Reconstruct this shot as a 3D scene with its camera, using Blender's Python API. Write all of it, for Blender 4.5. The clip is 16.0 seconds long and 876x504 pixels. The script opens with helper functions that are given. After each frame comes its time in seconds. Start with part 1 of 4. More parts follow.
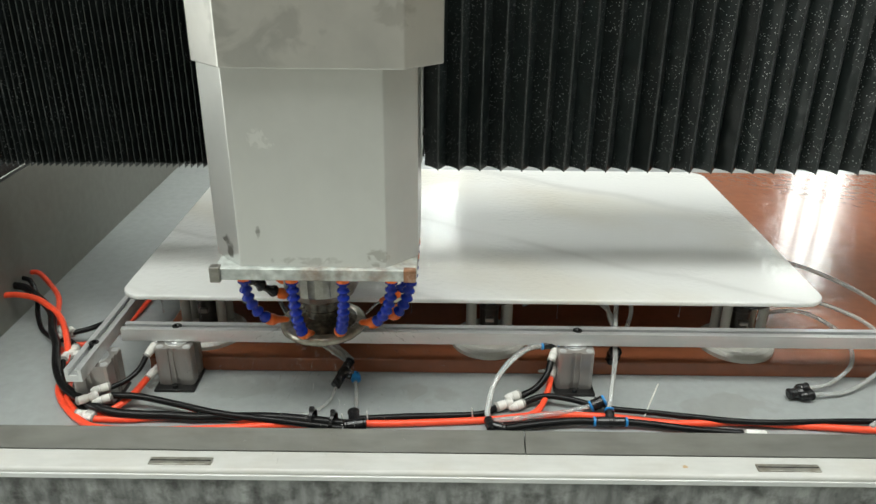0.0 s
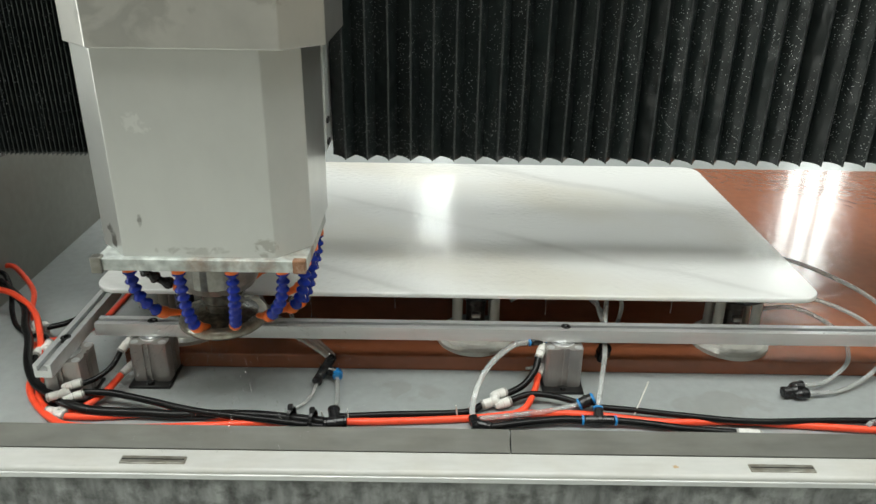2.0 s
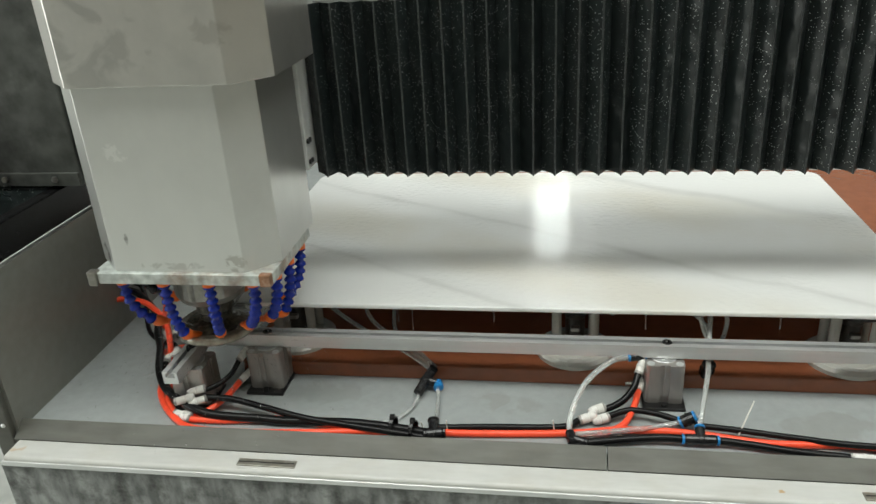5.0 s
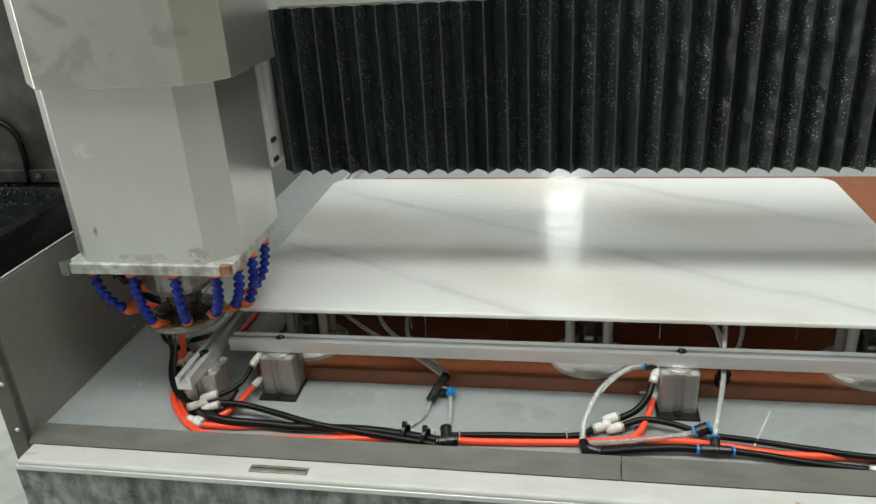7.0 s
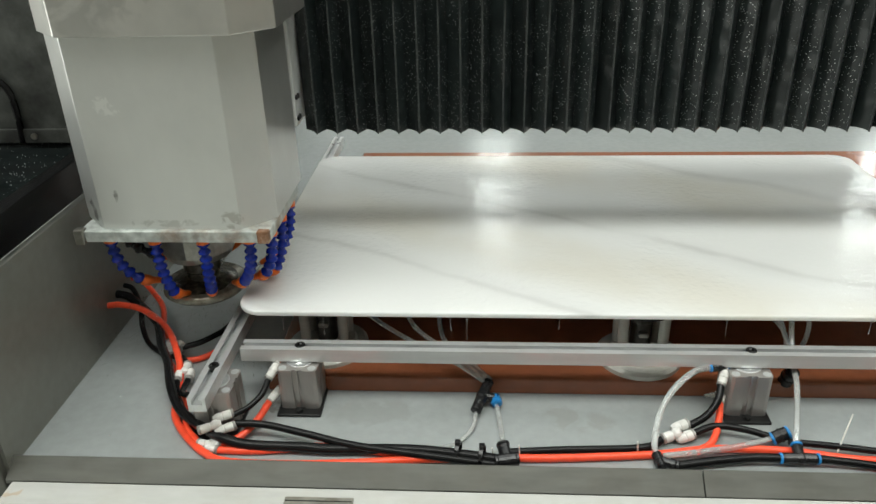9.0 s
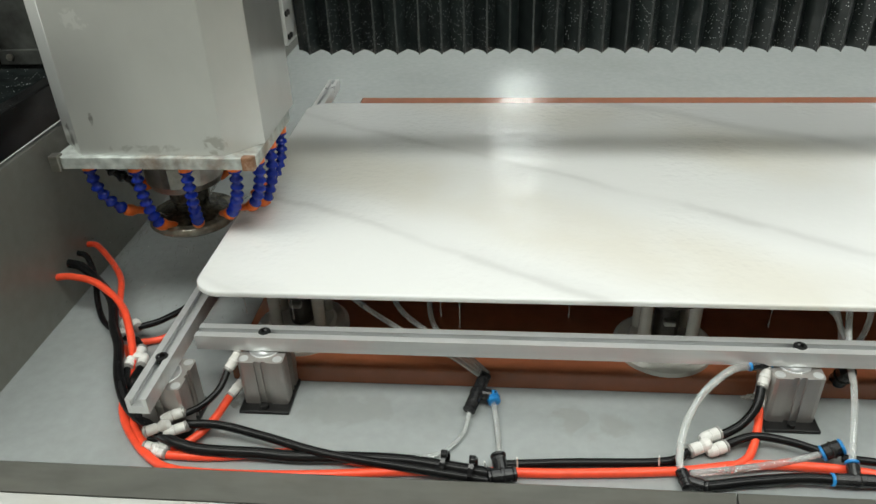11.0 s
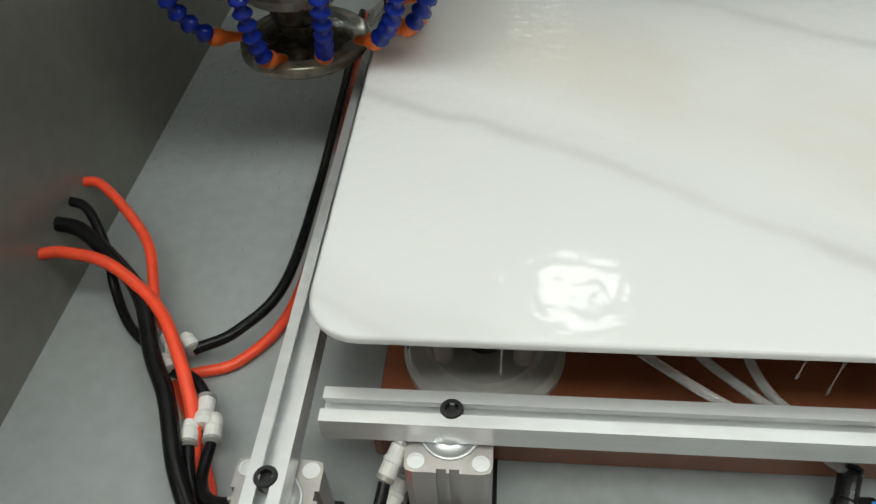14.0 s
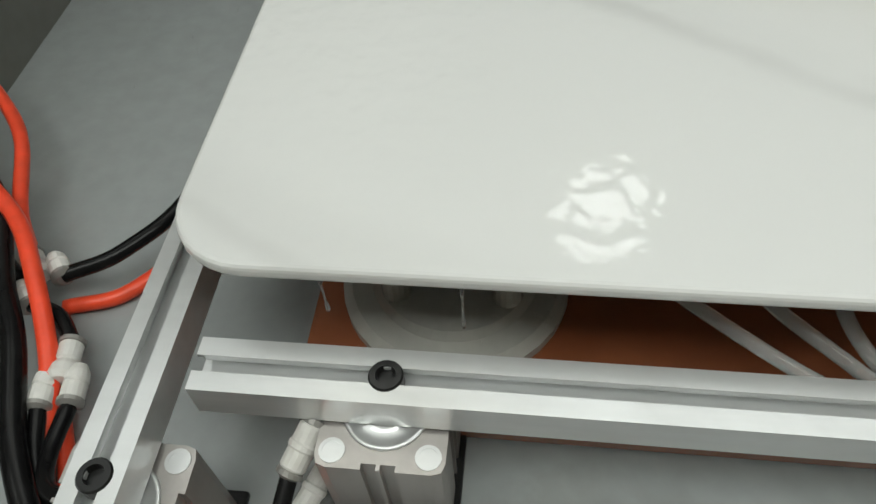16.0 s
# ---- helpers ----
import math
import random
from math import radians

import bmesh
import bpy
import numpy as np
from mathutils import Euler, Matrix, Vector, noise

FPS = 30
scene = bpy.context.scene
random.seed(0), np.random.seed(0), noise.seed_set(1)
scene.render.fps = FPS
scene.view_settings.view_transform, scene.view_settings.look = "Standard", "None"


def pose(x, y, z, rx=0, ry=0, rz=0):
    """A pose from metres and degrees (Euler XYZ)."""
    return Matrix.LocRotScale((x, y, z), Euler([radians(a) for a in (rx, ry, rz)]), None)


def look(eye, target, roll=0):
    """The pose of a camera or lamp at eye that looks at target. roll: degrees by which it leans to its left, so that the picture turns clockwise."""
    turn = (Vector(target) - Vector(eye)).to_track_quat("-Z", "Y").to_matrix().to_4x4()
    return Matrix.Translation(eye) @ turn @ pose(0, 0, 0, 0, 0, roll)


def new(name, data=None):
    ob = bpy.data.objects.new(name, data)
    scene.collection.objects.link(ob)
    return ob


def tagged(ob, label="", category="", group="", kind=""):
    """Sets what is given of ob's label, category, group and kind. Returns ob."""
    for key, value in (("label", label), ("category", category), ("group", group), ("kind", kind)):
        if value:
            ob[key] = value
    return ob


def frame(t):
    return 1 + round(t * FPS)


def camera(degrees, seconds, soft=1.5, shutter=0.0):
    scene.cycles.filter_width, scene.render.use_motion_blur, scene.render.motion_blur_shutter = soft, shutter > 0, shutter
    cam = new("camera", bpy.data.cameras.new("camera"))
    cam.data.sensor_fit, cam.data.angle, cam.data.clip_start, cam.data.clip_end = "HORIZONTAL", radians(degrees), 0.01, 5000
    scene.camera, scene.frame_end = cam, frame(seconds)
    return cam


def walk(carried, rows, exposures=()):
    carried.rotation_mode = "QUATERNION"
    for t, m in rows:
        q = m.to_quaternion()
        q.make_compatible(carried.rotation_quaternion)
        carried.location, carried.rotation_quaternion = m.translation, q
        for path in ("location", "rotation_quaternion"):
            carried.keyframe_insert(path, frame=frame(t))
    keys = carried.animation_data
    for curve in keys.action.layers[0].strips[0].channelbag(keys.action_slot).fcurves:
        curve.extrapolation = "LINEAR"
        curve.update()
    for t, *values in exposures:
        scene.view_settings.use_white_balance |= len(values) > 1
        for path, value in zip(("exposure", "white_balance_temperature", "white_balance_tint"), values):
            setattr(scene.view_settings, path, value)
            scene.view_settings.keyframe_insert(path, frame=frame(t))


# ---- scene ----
cam = camera(60.5, 16.0)
PATH = [
    (0, (0.536, -1.136, 0.745), (0.532, 0.687, -0.079), 0.6),
    (0.5, (0.522, -1.14, 0.736), (0.531, 0.69, -0.072), 0.9),
    (1, (0.519, -1.134, 0.73), (0.522, 0.693, -0.084), 0.9),
    (1.5, (0.528, -1.124, 0.729), (0.525, 0.699, -0.094), 0.7),
    (2, (0.556, -1.106, 0.718), (0.561, 0.717, -0.104), 0.9),
    (2.5, (0.664, -1.06, 0.734), (0.644, 0.752, -0.111), 0.3),
    (3, (0.685, -1.064, 0.734), (0.602, 0.752, -0.101), -0.6),
    (3.5, (0.643, -1.08, 0.743), (0.448, 0.729, -0.088), -2.1),
    (4, (0.608, -1.1, 0.756), (0.345, 0.701, -0.074), -2.9),
    (6.5, (0.587, -1.119, 0.754), (0.26, 0.679, -0.06), -3.6),
    (7, (0.588, -1.11, 0.76), (0.249, 0.686, -0.053), -3.6),
    (7.5, (0.571, -1.082, 0.75), (0.221, 0.713, -0.06), -3.8),
    (8, (0.499, -1.009, 0.745), (0.171, 0.786, -0.074), -3.6),
    (8.5, (0.423, -0.995, 0.737), (0.235, 0.808, -0.108), -2.5),
    (9, (0.373, -0.982, 0.747), (0.252, 0.798, -0.157), -1.5),
    (11.5, (0.416, -0.737, 0.689), (0.229, 0.944, -0.378), -2.3),
    (12, (0.42, -0.684, 0.682), (0.269, 0.982, -0.414), -1.9),
    (12.5, (0.391, -0.617, 0.662), (0.182, 1.009, -0.485), -2.9),
    (13, (0.262, -0.484, 0.642), (0.071, 1.015, -0.668), -3.3),
    (13.5, (0.155, -0.383, 0.59), (-0.015, 1.042, -0.804), -3.3),
    (14, (0.122, -0.309, 0.544), (-0.046, 1.081, -0.884), -3.4),
    (14.5, (0.122, -0.244, 0.465), (-0.063, 1.076, -1.026), -3.2),
    (15, (0.148, -0.198, 0.414), (-0.07, 1.046, -1.137), -4.7),
    (15.5, (0.148, -0.194, 0.4), (-0.078, 1.028, -1.167), -5.4),
    (16, (0.151, -0.187, 0.401), (-0.08, 1.028, -1.171), -5.6),
]
walk(cam, [(t, look(eye, target, roll)) for t, eye, target, roll in PATH],
     [(0, 0.24), (3, 0.13), (9, 0.03), (12.5, -0.12), (13.5, -0.26), (15, -0.52), (16, -0.58)])


# ---- world and light ----
world = bpy.data.worlds.new("hall_daylight")
scene.world = world
world.use_nodes = True
wn = world.node_tree
sky = wn.nodes.new("ShaderNodeTexSky")
sky.sky_type, sky.sun_disc = "NISHITA", False
sky.sun_elevation, sky.sun_rotation = radians(50), radians(200)
wn.links.new(sky.outputs[0], wn.nodes["Background"].inputs[0])
wn.nodes["Background"].inputs[1].default_value = 0.12


def area_lamp(name, place, target, sx, sy, watts, colour=(1, 1, 1)):
    data = bpy.data.lights.new(name, "AREA")
    data.shape, data.size, data.size_y, data.energy, data.color = "RECTANGLE", sx, sy, watts, colour
    ob = new(name, data)
    ob.matrix_world = look(place, target)
    return ob


# added daylight from out of view: assumed roof lights and west gate opening
TINT = (0.97, 1.0, 0.915)
area_lamp("roof_fill_lamp", (0.4, -1.45, 4.75), (0.4, -1.45, 0), 7.0, 1.8, 296, TINT)
area_lamp("roof_fill_lamp", (0.3, 2.0, 4.75), (0.3, 2.0, 0), 7.0, 1.6, 112, TINT)
area_lamp("west_fill_lamp", (-4.78, 0.0, 0.85), (0.0, 0.0, 0.85), 5.9, 3.2, 175, TINT)

# ---- materials ----


def mat(name, colour, rough=0.5, metal=0.0, scale=20.0, vary=0.12, bump=0.05, stain=None, stain_scale=3.0, stain_amount=0.5,
        stretch=(1, 1, 1), coat=0.0, per_object=0.0, rough_vary=0.15, ior=1.45, trans=0.0):
    """Base colour with fine grain, broad stains and relief, in object space."""
    m = bpy.data.materials.new(name)
    m.use_nodes = True
    n, l = m.node_tree.nodes, m.node_tree.links
    p = n["Principled BSDF"]
    p.inputs["Metallic"].default_value = metal
    p.inputs["IOR"].default_value = ior
    p.inputs["Coat Weight"].default_value = coat
    p.inputs["Coat Roughness"].default_value = 0.05
    p.inputs["Transmission Weight"].default_value = trans
    tc = n.new("ShaderNodeTexCoord")
    mp = n.new("ShaderNodeMapping")
    mp.inputs["Scale"].default_value = stretch
    l.new(tc.outputs["Object"], mp.inputs[0])
    fine = n.new("ShaderNodeTexNoise")
    fine.inputs["Scale"].default_value, fine.inputs["Detail"].default_value = scale, 6
    l.new(mp.outputs[0], fine.inputs["Vector"])
    broad = n.new("ShaderNodeTexNoise")
    broad.inputs["Scale"].default_value, broad.inputs["Detail"].default_value = stain_scale, 5
    broad.inputs["Roughness"].default_value = 0.65
    l.new(tc.outputs["Object"], broad.inputs["Vector"])
    r1 = n.new("ShaderNodeMapRange")
    r1.inputs[1].default_value, r1.inputs[2].default_value = 0.3, 0.7
    r1.inputs[3].default_value, r1.inputs[4].default_value = 1 - vary, 1 + vary
    l.new(fine.outputs[0], r1.inputs[0])
    base = n.new("ShaderNodeMix")
    base.data_type = "RGBA"
    base.inputs["A"].default_value = (*colour, 1)
    base.inputs["B"].default_value = (*(stain or [c * 0.75 for c in colour]), 1)
    r2 = n.new("ShaderNodeMapRange")
    r2.inputs[1].default_value, r2.inputs[2].default_value = 0.45, 0.72
    r2.inputs[3].default_value, r2.inputs[4].default_value = 0, stain_amount
    l.new(broad.outputs[0], r2.inputs[0])
    l.new(r2.outputs[0], base.inputs["Factor"])
    mul = n.new("ShaderNodeMix")
    mul.data_type, mul.blend_type = "RGBA", "MULTIPLY"
    mul.inputs["Factor"].default_value = 1
    l.new(base.outputs["Result"], mul.inputs["A"])
    l.new(r1.outputs[0], mul.inputs["B"])
    out = mul.outputs["Result"]
    if per_object:
        info = n.new("ShaderNodeObjectInfo")
        r3 = n.new("ShaderNodeMapRange")
        r3.inputs[3].default_value, r3.inputs[4].default_value = 1 - per_object, 1 + per_object
        l.new(info.outputs["Random"], r3.inputs[0])
        m2 = n.new("ShaderNodeMix")
        m2.data_type, m2.blend_type = "RGBA", "MULTIPLY"
        m2.inputs["Factor"].default_value = 1
        l.new(out, m2.inputs["A"])
        l.new(r3.outputs[0], m2.inputs["B"])
        out = m2.outputs["Result"]
    l.new(out, p.inputs["Base Color"])
    r4 = n.new("ShaderNodeMapRange")
    r4.inputs[1].default_value, r4.inputs[2].default_value = 0.3, 0.7
    r4.inputs[3].default_value, r4.inputs[4].default_value = max(0.02, rough - rough_vary * rough), rough + rough_vary * rough
    l.new(broad.outputs[0], r4.inputs[0])
    l.new(r4.outputs[0], p.inputs["Roughness"])
    if bump:
        b = n.new("ShaderNodeBump")
        b.inputs["Strength"].default_value, b.inputs["Distance"].default_value = bump, 0.002
        l.new(fine.outputs[0], b.inputs["Height"])
        l.new(b.outputs[0], p.inputs["Normal"])
    return m


M_FLOOR = mat("grey_tray_sheet", (0.325, 0.345, 0.345), 0.2, 0.0, 60, 0.05, 0.03, (0.27, 0.285, 0.28), 2.2, 0.7)
M_WALL = mat("dull_steel_sheet", (0.245, 0.245, 0.222), 0.36, 0.3, 50, 0.06, 0.03, (0.23, 0.23, 0.205), 2.5, 0.7)
M_LIP = mat("worn_steel_lip", (0.10, 0.10, 0.088), 0.45, 0.2, 70, 0.14, 0.06, (0.085, 0.08, 0.066), 7, 0.8, (0.2, 1, 1))
M_RAIL = mat("white_painted_rail", (0.51, 0.51, 0.49), 0.4, 0, 70, 0.05, 0.03, (0.45, 0.43, 0.38), 9, 0.6, (0.3, 1, 1))
M_APRON = mat("splashed_apron", (0.24, 0.25, 0.245), 0.45, 0.2, 55, 0.5, 0.25, (0.045, 0.046, 0.042), 26, 0.95, (1, 1, 0.35))
M_ALU = mat("extruded_aluminium", (0.68, 0.69, 0.69), 0.32, 0.6, 90, 0.05, 0.03, (0.5, 0.5, 0.485), 8, 0.5, (0.1, 1, 1))
M_CYL = mat("anodised_aluminium", (0.44, 0.415, 0.395), 0.36, 0.7, 120, 0.07, 0.05, (0.33, 0.31, 0.295), 14, 0.6, (1, 1, 0.15))
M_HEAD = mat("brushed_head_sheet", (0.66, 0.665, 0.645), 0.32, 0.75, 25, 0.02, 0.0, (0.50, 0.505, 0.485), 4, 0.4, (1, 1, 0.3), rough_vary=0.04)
M_SLEEVE = mat("smeared_sleeve_sheet", (0.62, 0.61, 0.58), 0.32, 0.85, 18, 0.03, 0.0, (0.42, 0.425, 0.41), 6, 0.5, (1, 1, 0.25), rough_vary=0.04)
M_PLATE = mat("corroded_base_plate", (0.50, 0.53, 0.51), 0.5, 0.4, 60, 0.3, 0.2, (0.24, 0.13, 0.07), 16, 0.9)
M_BLACKRUB = mat("black_hose_rubber", (0.007, 0.007, 0.0075), 0.24, 0, 90, 0.2, 0.04, (0.014, 0.014, 0.013), 15, 0.5)
M_BLACKRUB.node_tree.nodes["Principled BSDF"].inputs["Specular IOR Level"].default_value = 0.22
M_ORHOSE = mat("orange_hose_plastic", (0.95, 0.085, 0.035), 0.32, 0, 90, 0.08, 0.03, (0.75, 0.09, 0.03), 12, 0.5)
M_CLEAR = mat("clear_tube_plastic", (0.82, 0.84, 0.83), 0.18, 0, 60, 0.04, 0.02, (0.7, 0.71, 0.69), 15, 0.5, trans=0.72)
M_FITW = mat("white_fitting_plastic", (0.72, 0.71, 0.68), 0.4, 0, 90, 0.06, 0.04, (0.5, 0.48, 0.44), 30, 0.6)
M_FITB = mat("black_fitting_plastic", (0.009, 0.009, 0.01), 0.24, 0, 90, 0.2, 0.05, (0.04, 0.04, 0.04), 30, 0.5)
M_RING = mat("grey_ring_plastic", (0.33, 0.32, 0.30), 0.35, 0.3, 60, 0.1, 0.02)
M_BLUERING = mat("blue_ring_plastic", (0.02, 0.22, 0.55), 0.3, 0, 60, 0.1, 0.02)
M_BLUE = mat("blue_nozzle_plastic", (0.004, 0.022, 0.29), 0.2, 0, 60, 0.15, 0.03, (0.012, 0.014, 0.12), 30, 0.6)
M_ORANGE = mat("orange_nozzle_plastic", (0.85, 0.16, 0.02), 0.3, 0, 60, 0.1, 0.03, (0.6, 0.12, 0.03), 40, 0.5)
M_BOLT = mat("black_oxide_bolt", (0.03, 0.03, 0.03), 0.3, 0.6, 60, 0.2, 0.05)
M_RUST = mat("rusty_corner", (0.26, 0.13, 0.07), 0.6, 0.2, 80, 0.3, 0.2, (0.42, 0.36, 0.3), 40, 0.8)
M_STEEL = mat("spindle_steel", (0.33, 0.32, 0.295), 0.3, 0.85, 80, 0.15, 0.05, (0.15, 0.135, 0.10), 14, 0.7)
M_WHEEL = mat("wet_grinding_wheel", (0.055, 0.05, 0.04), 0.18, 0.2, 120, 0.6, 0.35, (0.16, 0.14, 0.10), 40, 0.7)
M_RIM = mat("wet_wheel_rim", (0.33, 0.31, 0.26), 0.15, 0.5, 90, 0.3, 0.1, (0.18, 0.16, 0.12), 30, 0.8)
M_BOARD = mat("orange_brown_board", (0.27, 0.088, 0.040), 0.16, 0, 38, 0.08, 0.45, (0.20, 0.065, 0.034), 3, 0.6, coat=0.4)
M_CUP = mat("milky_suction_cup", (0.46, 0.455, 0.42), 0.25, 0, 60, 0.06, 0.04, (0.38, 0.37, 0.33), 20, 0.6)
M_CUPDARK = mat("dark_pod_core", (0.05, 0.045, 0.04), 0.3, 0.3, 60, 0.2, 0.05)
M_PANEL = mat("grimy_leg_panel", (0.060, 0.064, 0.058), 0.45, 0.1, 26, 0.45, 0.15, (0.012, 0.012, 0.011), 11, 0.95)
M_WHITEPLATE = mat("white_carriage_plate", (0.66, 0.67, 0.66), 0.35, 0.2, 60, 0.06, 0.03)
M_HALLW = mat("hall_wall_paint", (0.62, 0.62, 0.60), 0.8, 0, 8, 0.06, 0.1)
# tones of unseen walls and floor, chosen for their bounce and reflections
M_HALLS = mat("dim_south_wall_tone", (0.36, 0.335, 0.29), 0.8, 0, 8, 0.06, 0.1, (0.3, 0.28, 0.25), 0.5, 0.8)
M_HALLE = mat("warm_east_wall_tone", (0.50, 0.44, 0.35), 0.8, 0, 8, 0.06, 0.1)
M_HALLF = mat("hall_concrete", (0.42, 0.43, 0.405), 0.7, 0, 12, 0.15, 0.2)
M_WATER = mat("water", (0.93, 0.95, 0.95), 0.06, 0, 60, 0.02, 0.0, (0.9, 0.92, 0.92), 15, 0.3, ior=1.33, trans=0.9)
# lighter grey that paints the bright glint along each bellows ridge
M_FOLDEDGE = mat("fold_edge_highlight", (0.055, 0.06, 0.06), 0.35, 0, 160, 0.5, 0.1, (0.015, 0.017, 0.017), 30, 0.8)
M_HINGE = mat("dull_hinge_steel", (0.36, 0.35, 0.31), 0.4, 0.7, 70, 0.2, 0.1, (0.2, 0.17, 0.12), 30, 0.8)


def glow(name, colour, strength):
    m = bpy.data.materials.new(name)
    m.use_nodes = True
    p = m.node_tree.nodes["Principled BSDF"]
    p.inputs["Base Color"].default_value = (*colour, 1)
    p.inputs["Emission Color"].default_value = (*colour, 1)
    p.inputs["Emission Strength"].default_value = strength
    return m


M_SKYGLOW = glow("overcast_sky", (0.95, 1.0, 0.98), 4.8)
M_LAMPGLOW = glow("lamp_face", (0.97, 1.0, 0.95), 11.0)


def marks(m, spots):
    """Patches of their own shape, splashes, scratches and grime among them: (centre, radius, noise scale, colour,
    amount).
    """
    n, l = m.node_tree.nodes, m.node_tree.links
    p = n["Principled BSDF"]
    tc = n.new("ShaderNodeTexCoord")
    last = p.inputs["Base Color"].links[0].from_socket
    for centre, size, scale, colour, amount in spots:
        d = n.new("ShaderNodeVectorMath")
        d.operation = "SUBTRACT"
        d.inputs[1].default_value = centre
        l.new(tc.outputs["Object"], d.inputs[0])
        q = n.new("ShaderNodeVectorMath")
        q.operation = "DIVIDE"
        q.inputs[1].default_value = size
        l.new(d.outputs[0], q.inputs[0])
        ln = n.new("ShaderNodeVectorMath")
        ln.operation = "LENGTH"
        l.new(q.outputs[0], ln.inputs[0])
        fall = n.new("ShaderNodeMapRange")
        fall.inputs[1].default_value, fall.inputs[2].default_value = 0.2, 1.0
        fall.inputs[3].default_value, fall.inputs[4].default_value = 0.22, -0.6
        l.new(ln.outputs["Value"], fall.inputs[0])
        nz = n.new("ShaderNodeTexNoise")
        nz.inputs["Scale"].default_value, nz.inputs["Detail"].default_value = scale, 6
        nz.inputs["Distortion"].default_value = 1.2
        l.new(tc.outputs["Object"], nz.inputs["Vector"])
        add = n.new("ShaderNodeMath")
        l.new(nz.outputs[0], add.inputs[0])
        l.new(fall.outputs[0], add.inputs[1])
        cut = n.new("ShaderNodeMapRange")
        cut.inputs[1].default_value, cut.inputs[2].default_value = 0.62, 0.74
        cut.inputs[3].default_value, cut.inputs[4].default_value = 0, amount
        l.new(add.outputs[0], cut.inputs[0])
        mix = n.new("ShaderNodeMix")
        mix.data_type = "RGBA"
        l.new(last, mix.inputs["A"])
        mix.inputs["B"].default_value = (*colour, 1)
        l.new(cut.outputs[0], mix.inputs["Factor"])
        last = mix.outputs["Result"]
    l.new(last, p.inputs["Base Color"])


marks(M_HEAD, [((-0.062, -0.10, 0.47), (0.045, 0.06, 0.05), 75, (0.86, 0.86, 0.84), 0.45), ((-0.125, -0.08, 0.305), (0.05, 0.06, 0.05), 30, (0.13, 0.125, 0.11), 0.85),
               ((0.0, -0.10, 0.292), (0.16, 0.06, 0.022), 45, (0.32, 0.315, 0.29), 0.4), ((-0.075, -0.10, 0.335), (0.012, 0.06, 0.03), 50, (0.16, 0.155, 0.14), 0.7),
               ((0.09, -0.10, 0.30), (0.05, 0.06, 0.04), 70, (0.28, 0.26, 0.22), 0.5)])
marks(M_SLEEVE, [((-0.05, -0.117, 0.62), (0.2, 0.08, 0.16), 16, (0.28, 0.285, 0.27), 0.35), ((0.12, -0.10, 0.63), (0.07, 0.1, 0.06), 25, (0.28, 0.27, 0.24), 0.3)])
# darker grey patches on the floor, two browner ones at the cylinder feet
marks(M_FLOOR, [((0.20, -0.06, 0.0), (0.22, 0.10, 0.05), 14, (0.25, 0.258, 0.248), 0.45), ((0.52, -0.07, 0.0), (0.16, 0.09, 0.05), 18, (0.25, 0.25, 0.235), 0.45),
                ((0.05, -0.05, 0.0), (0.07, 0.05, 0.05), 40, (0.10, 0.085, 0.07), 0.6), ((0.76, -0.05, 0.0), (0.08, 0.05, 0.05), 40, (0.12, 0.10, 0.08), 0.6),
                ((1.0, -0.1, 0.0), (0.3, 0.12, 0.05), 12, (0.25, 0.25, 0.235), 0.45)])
marks(M_RAIL, [((0.907, -0.243, -0.006), (0.014, 0.012, 0.02), 160, (0.42, 0.25, 0.08), 0.8), ((1.2, -0.243, -0.006), (0.02, 0.014, 0.02), 130, (0.5, 0.36, 0.18), 0.6), ((-0.28, -0.24, -0.006), (0.06, 0.03, 0.02), 50, (0.45, 0.3, 0.15), 0.5)])


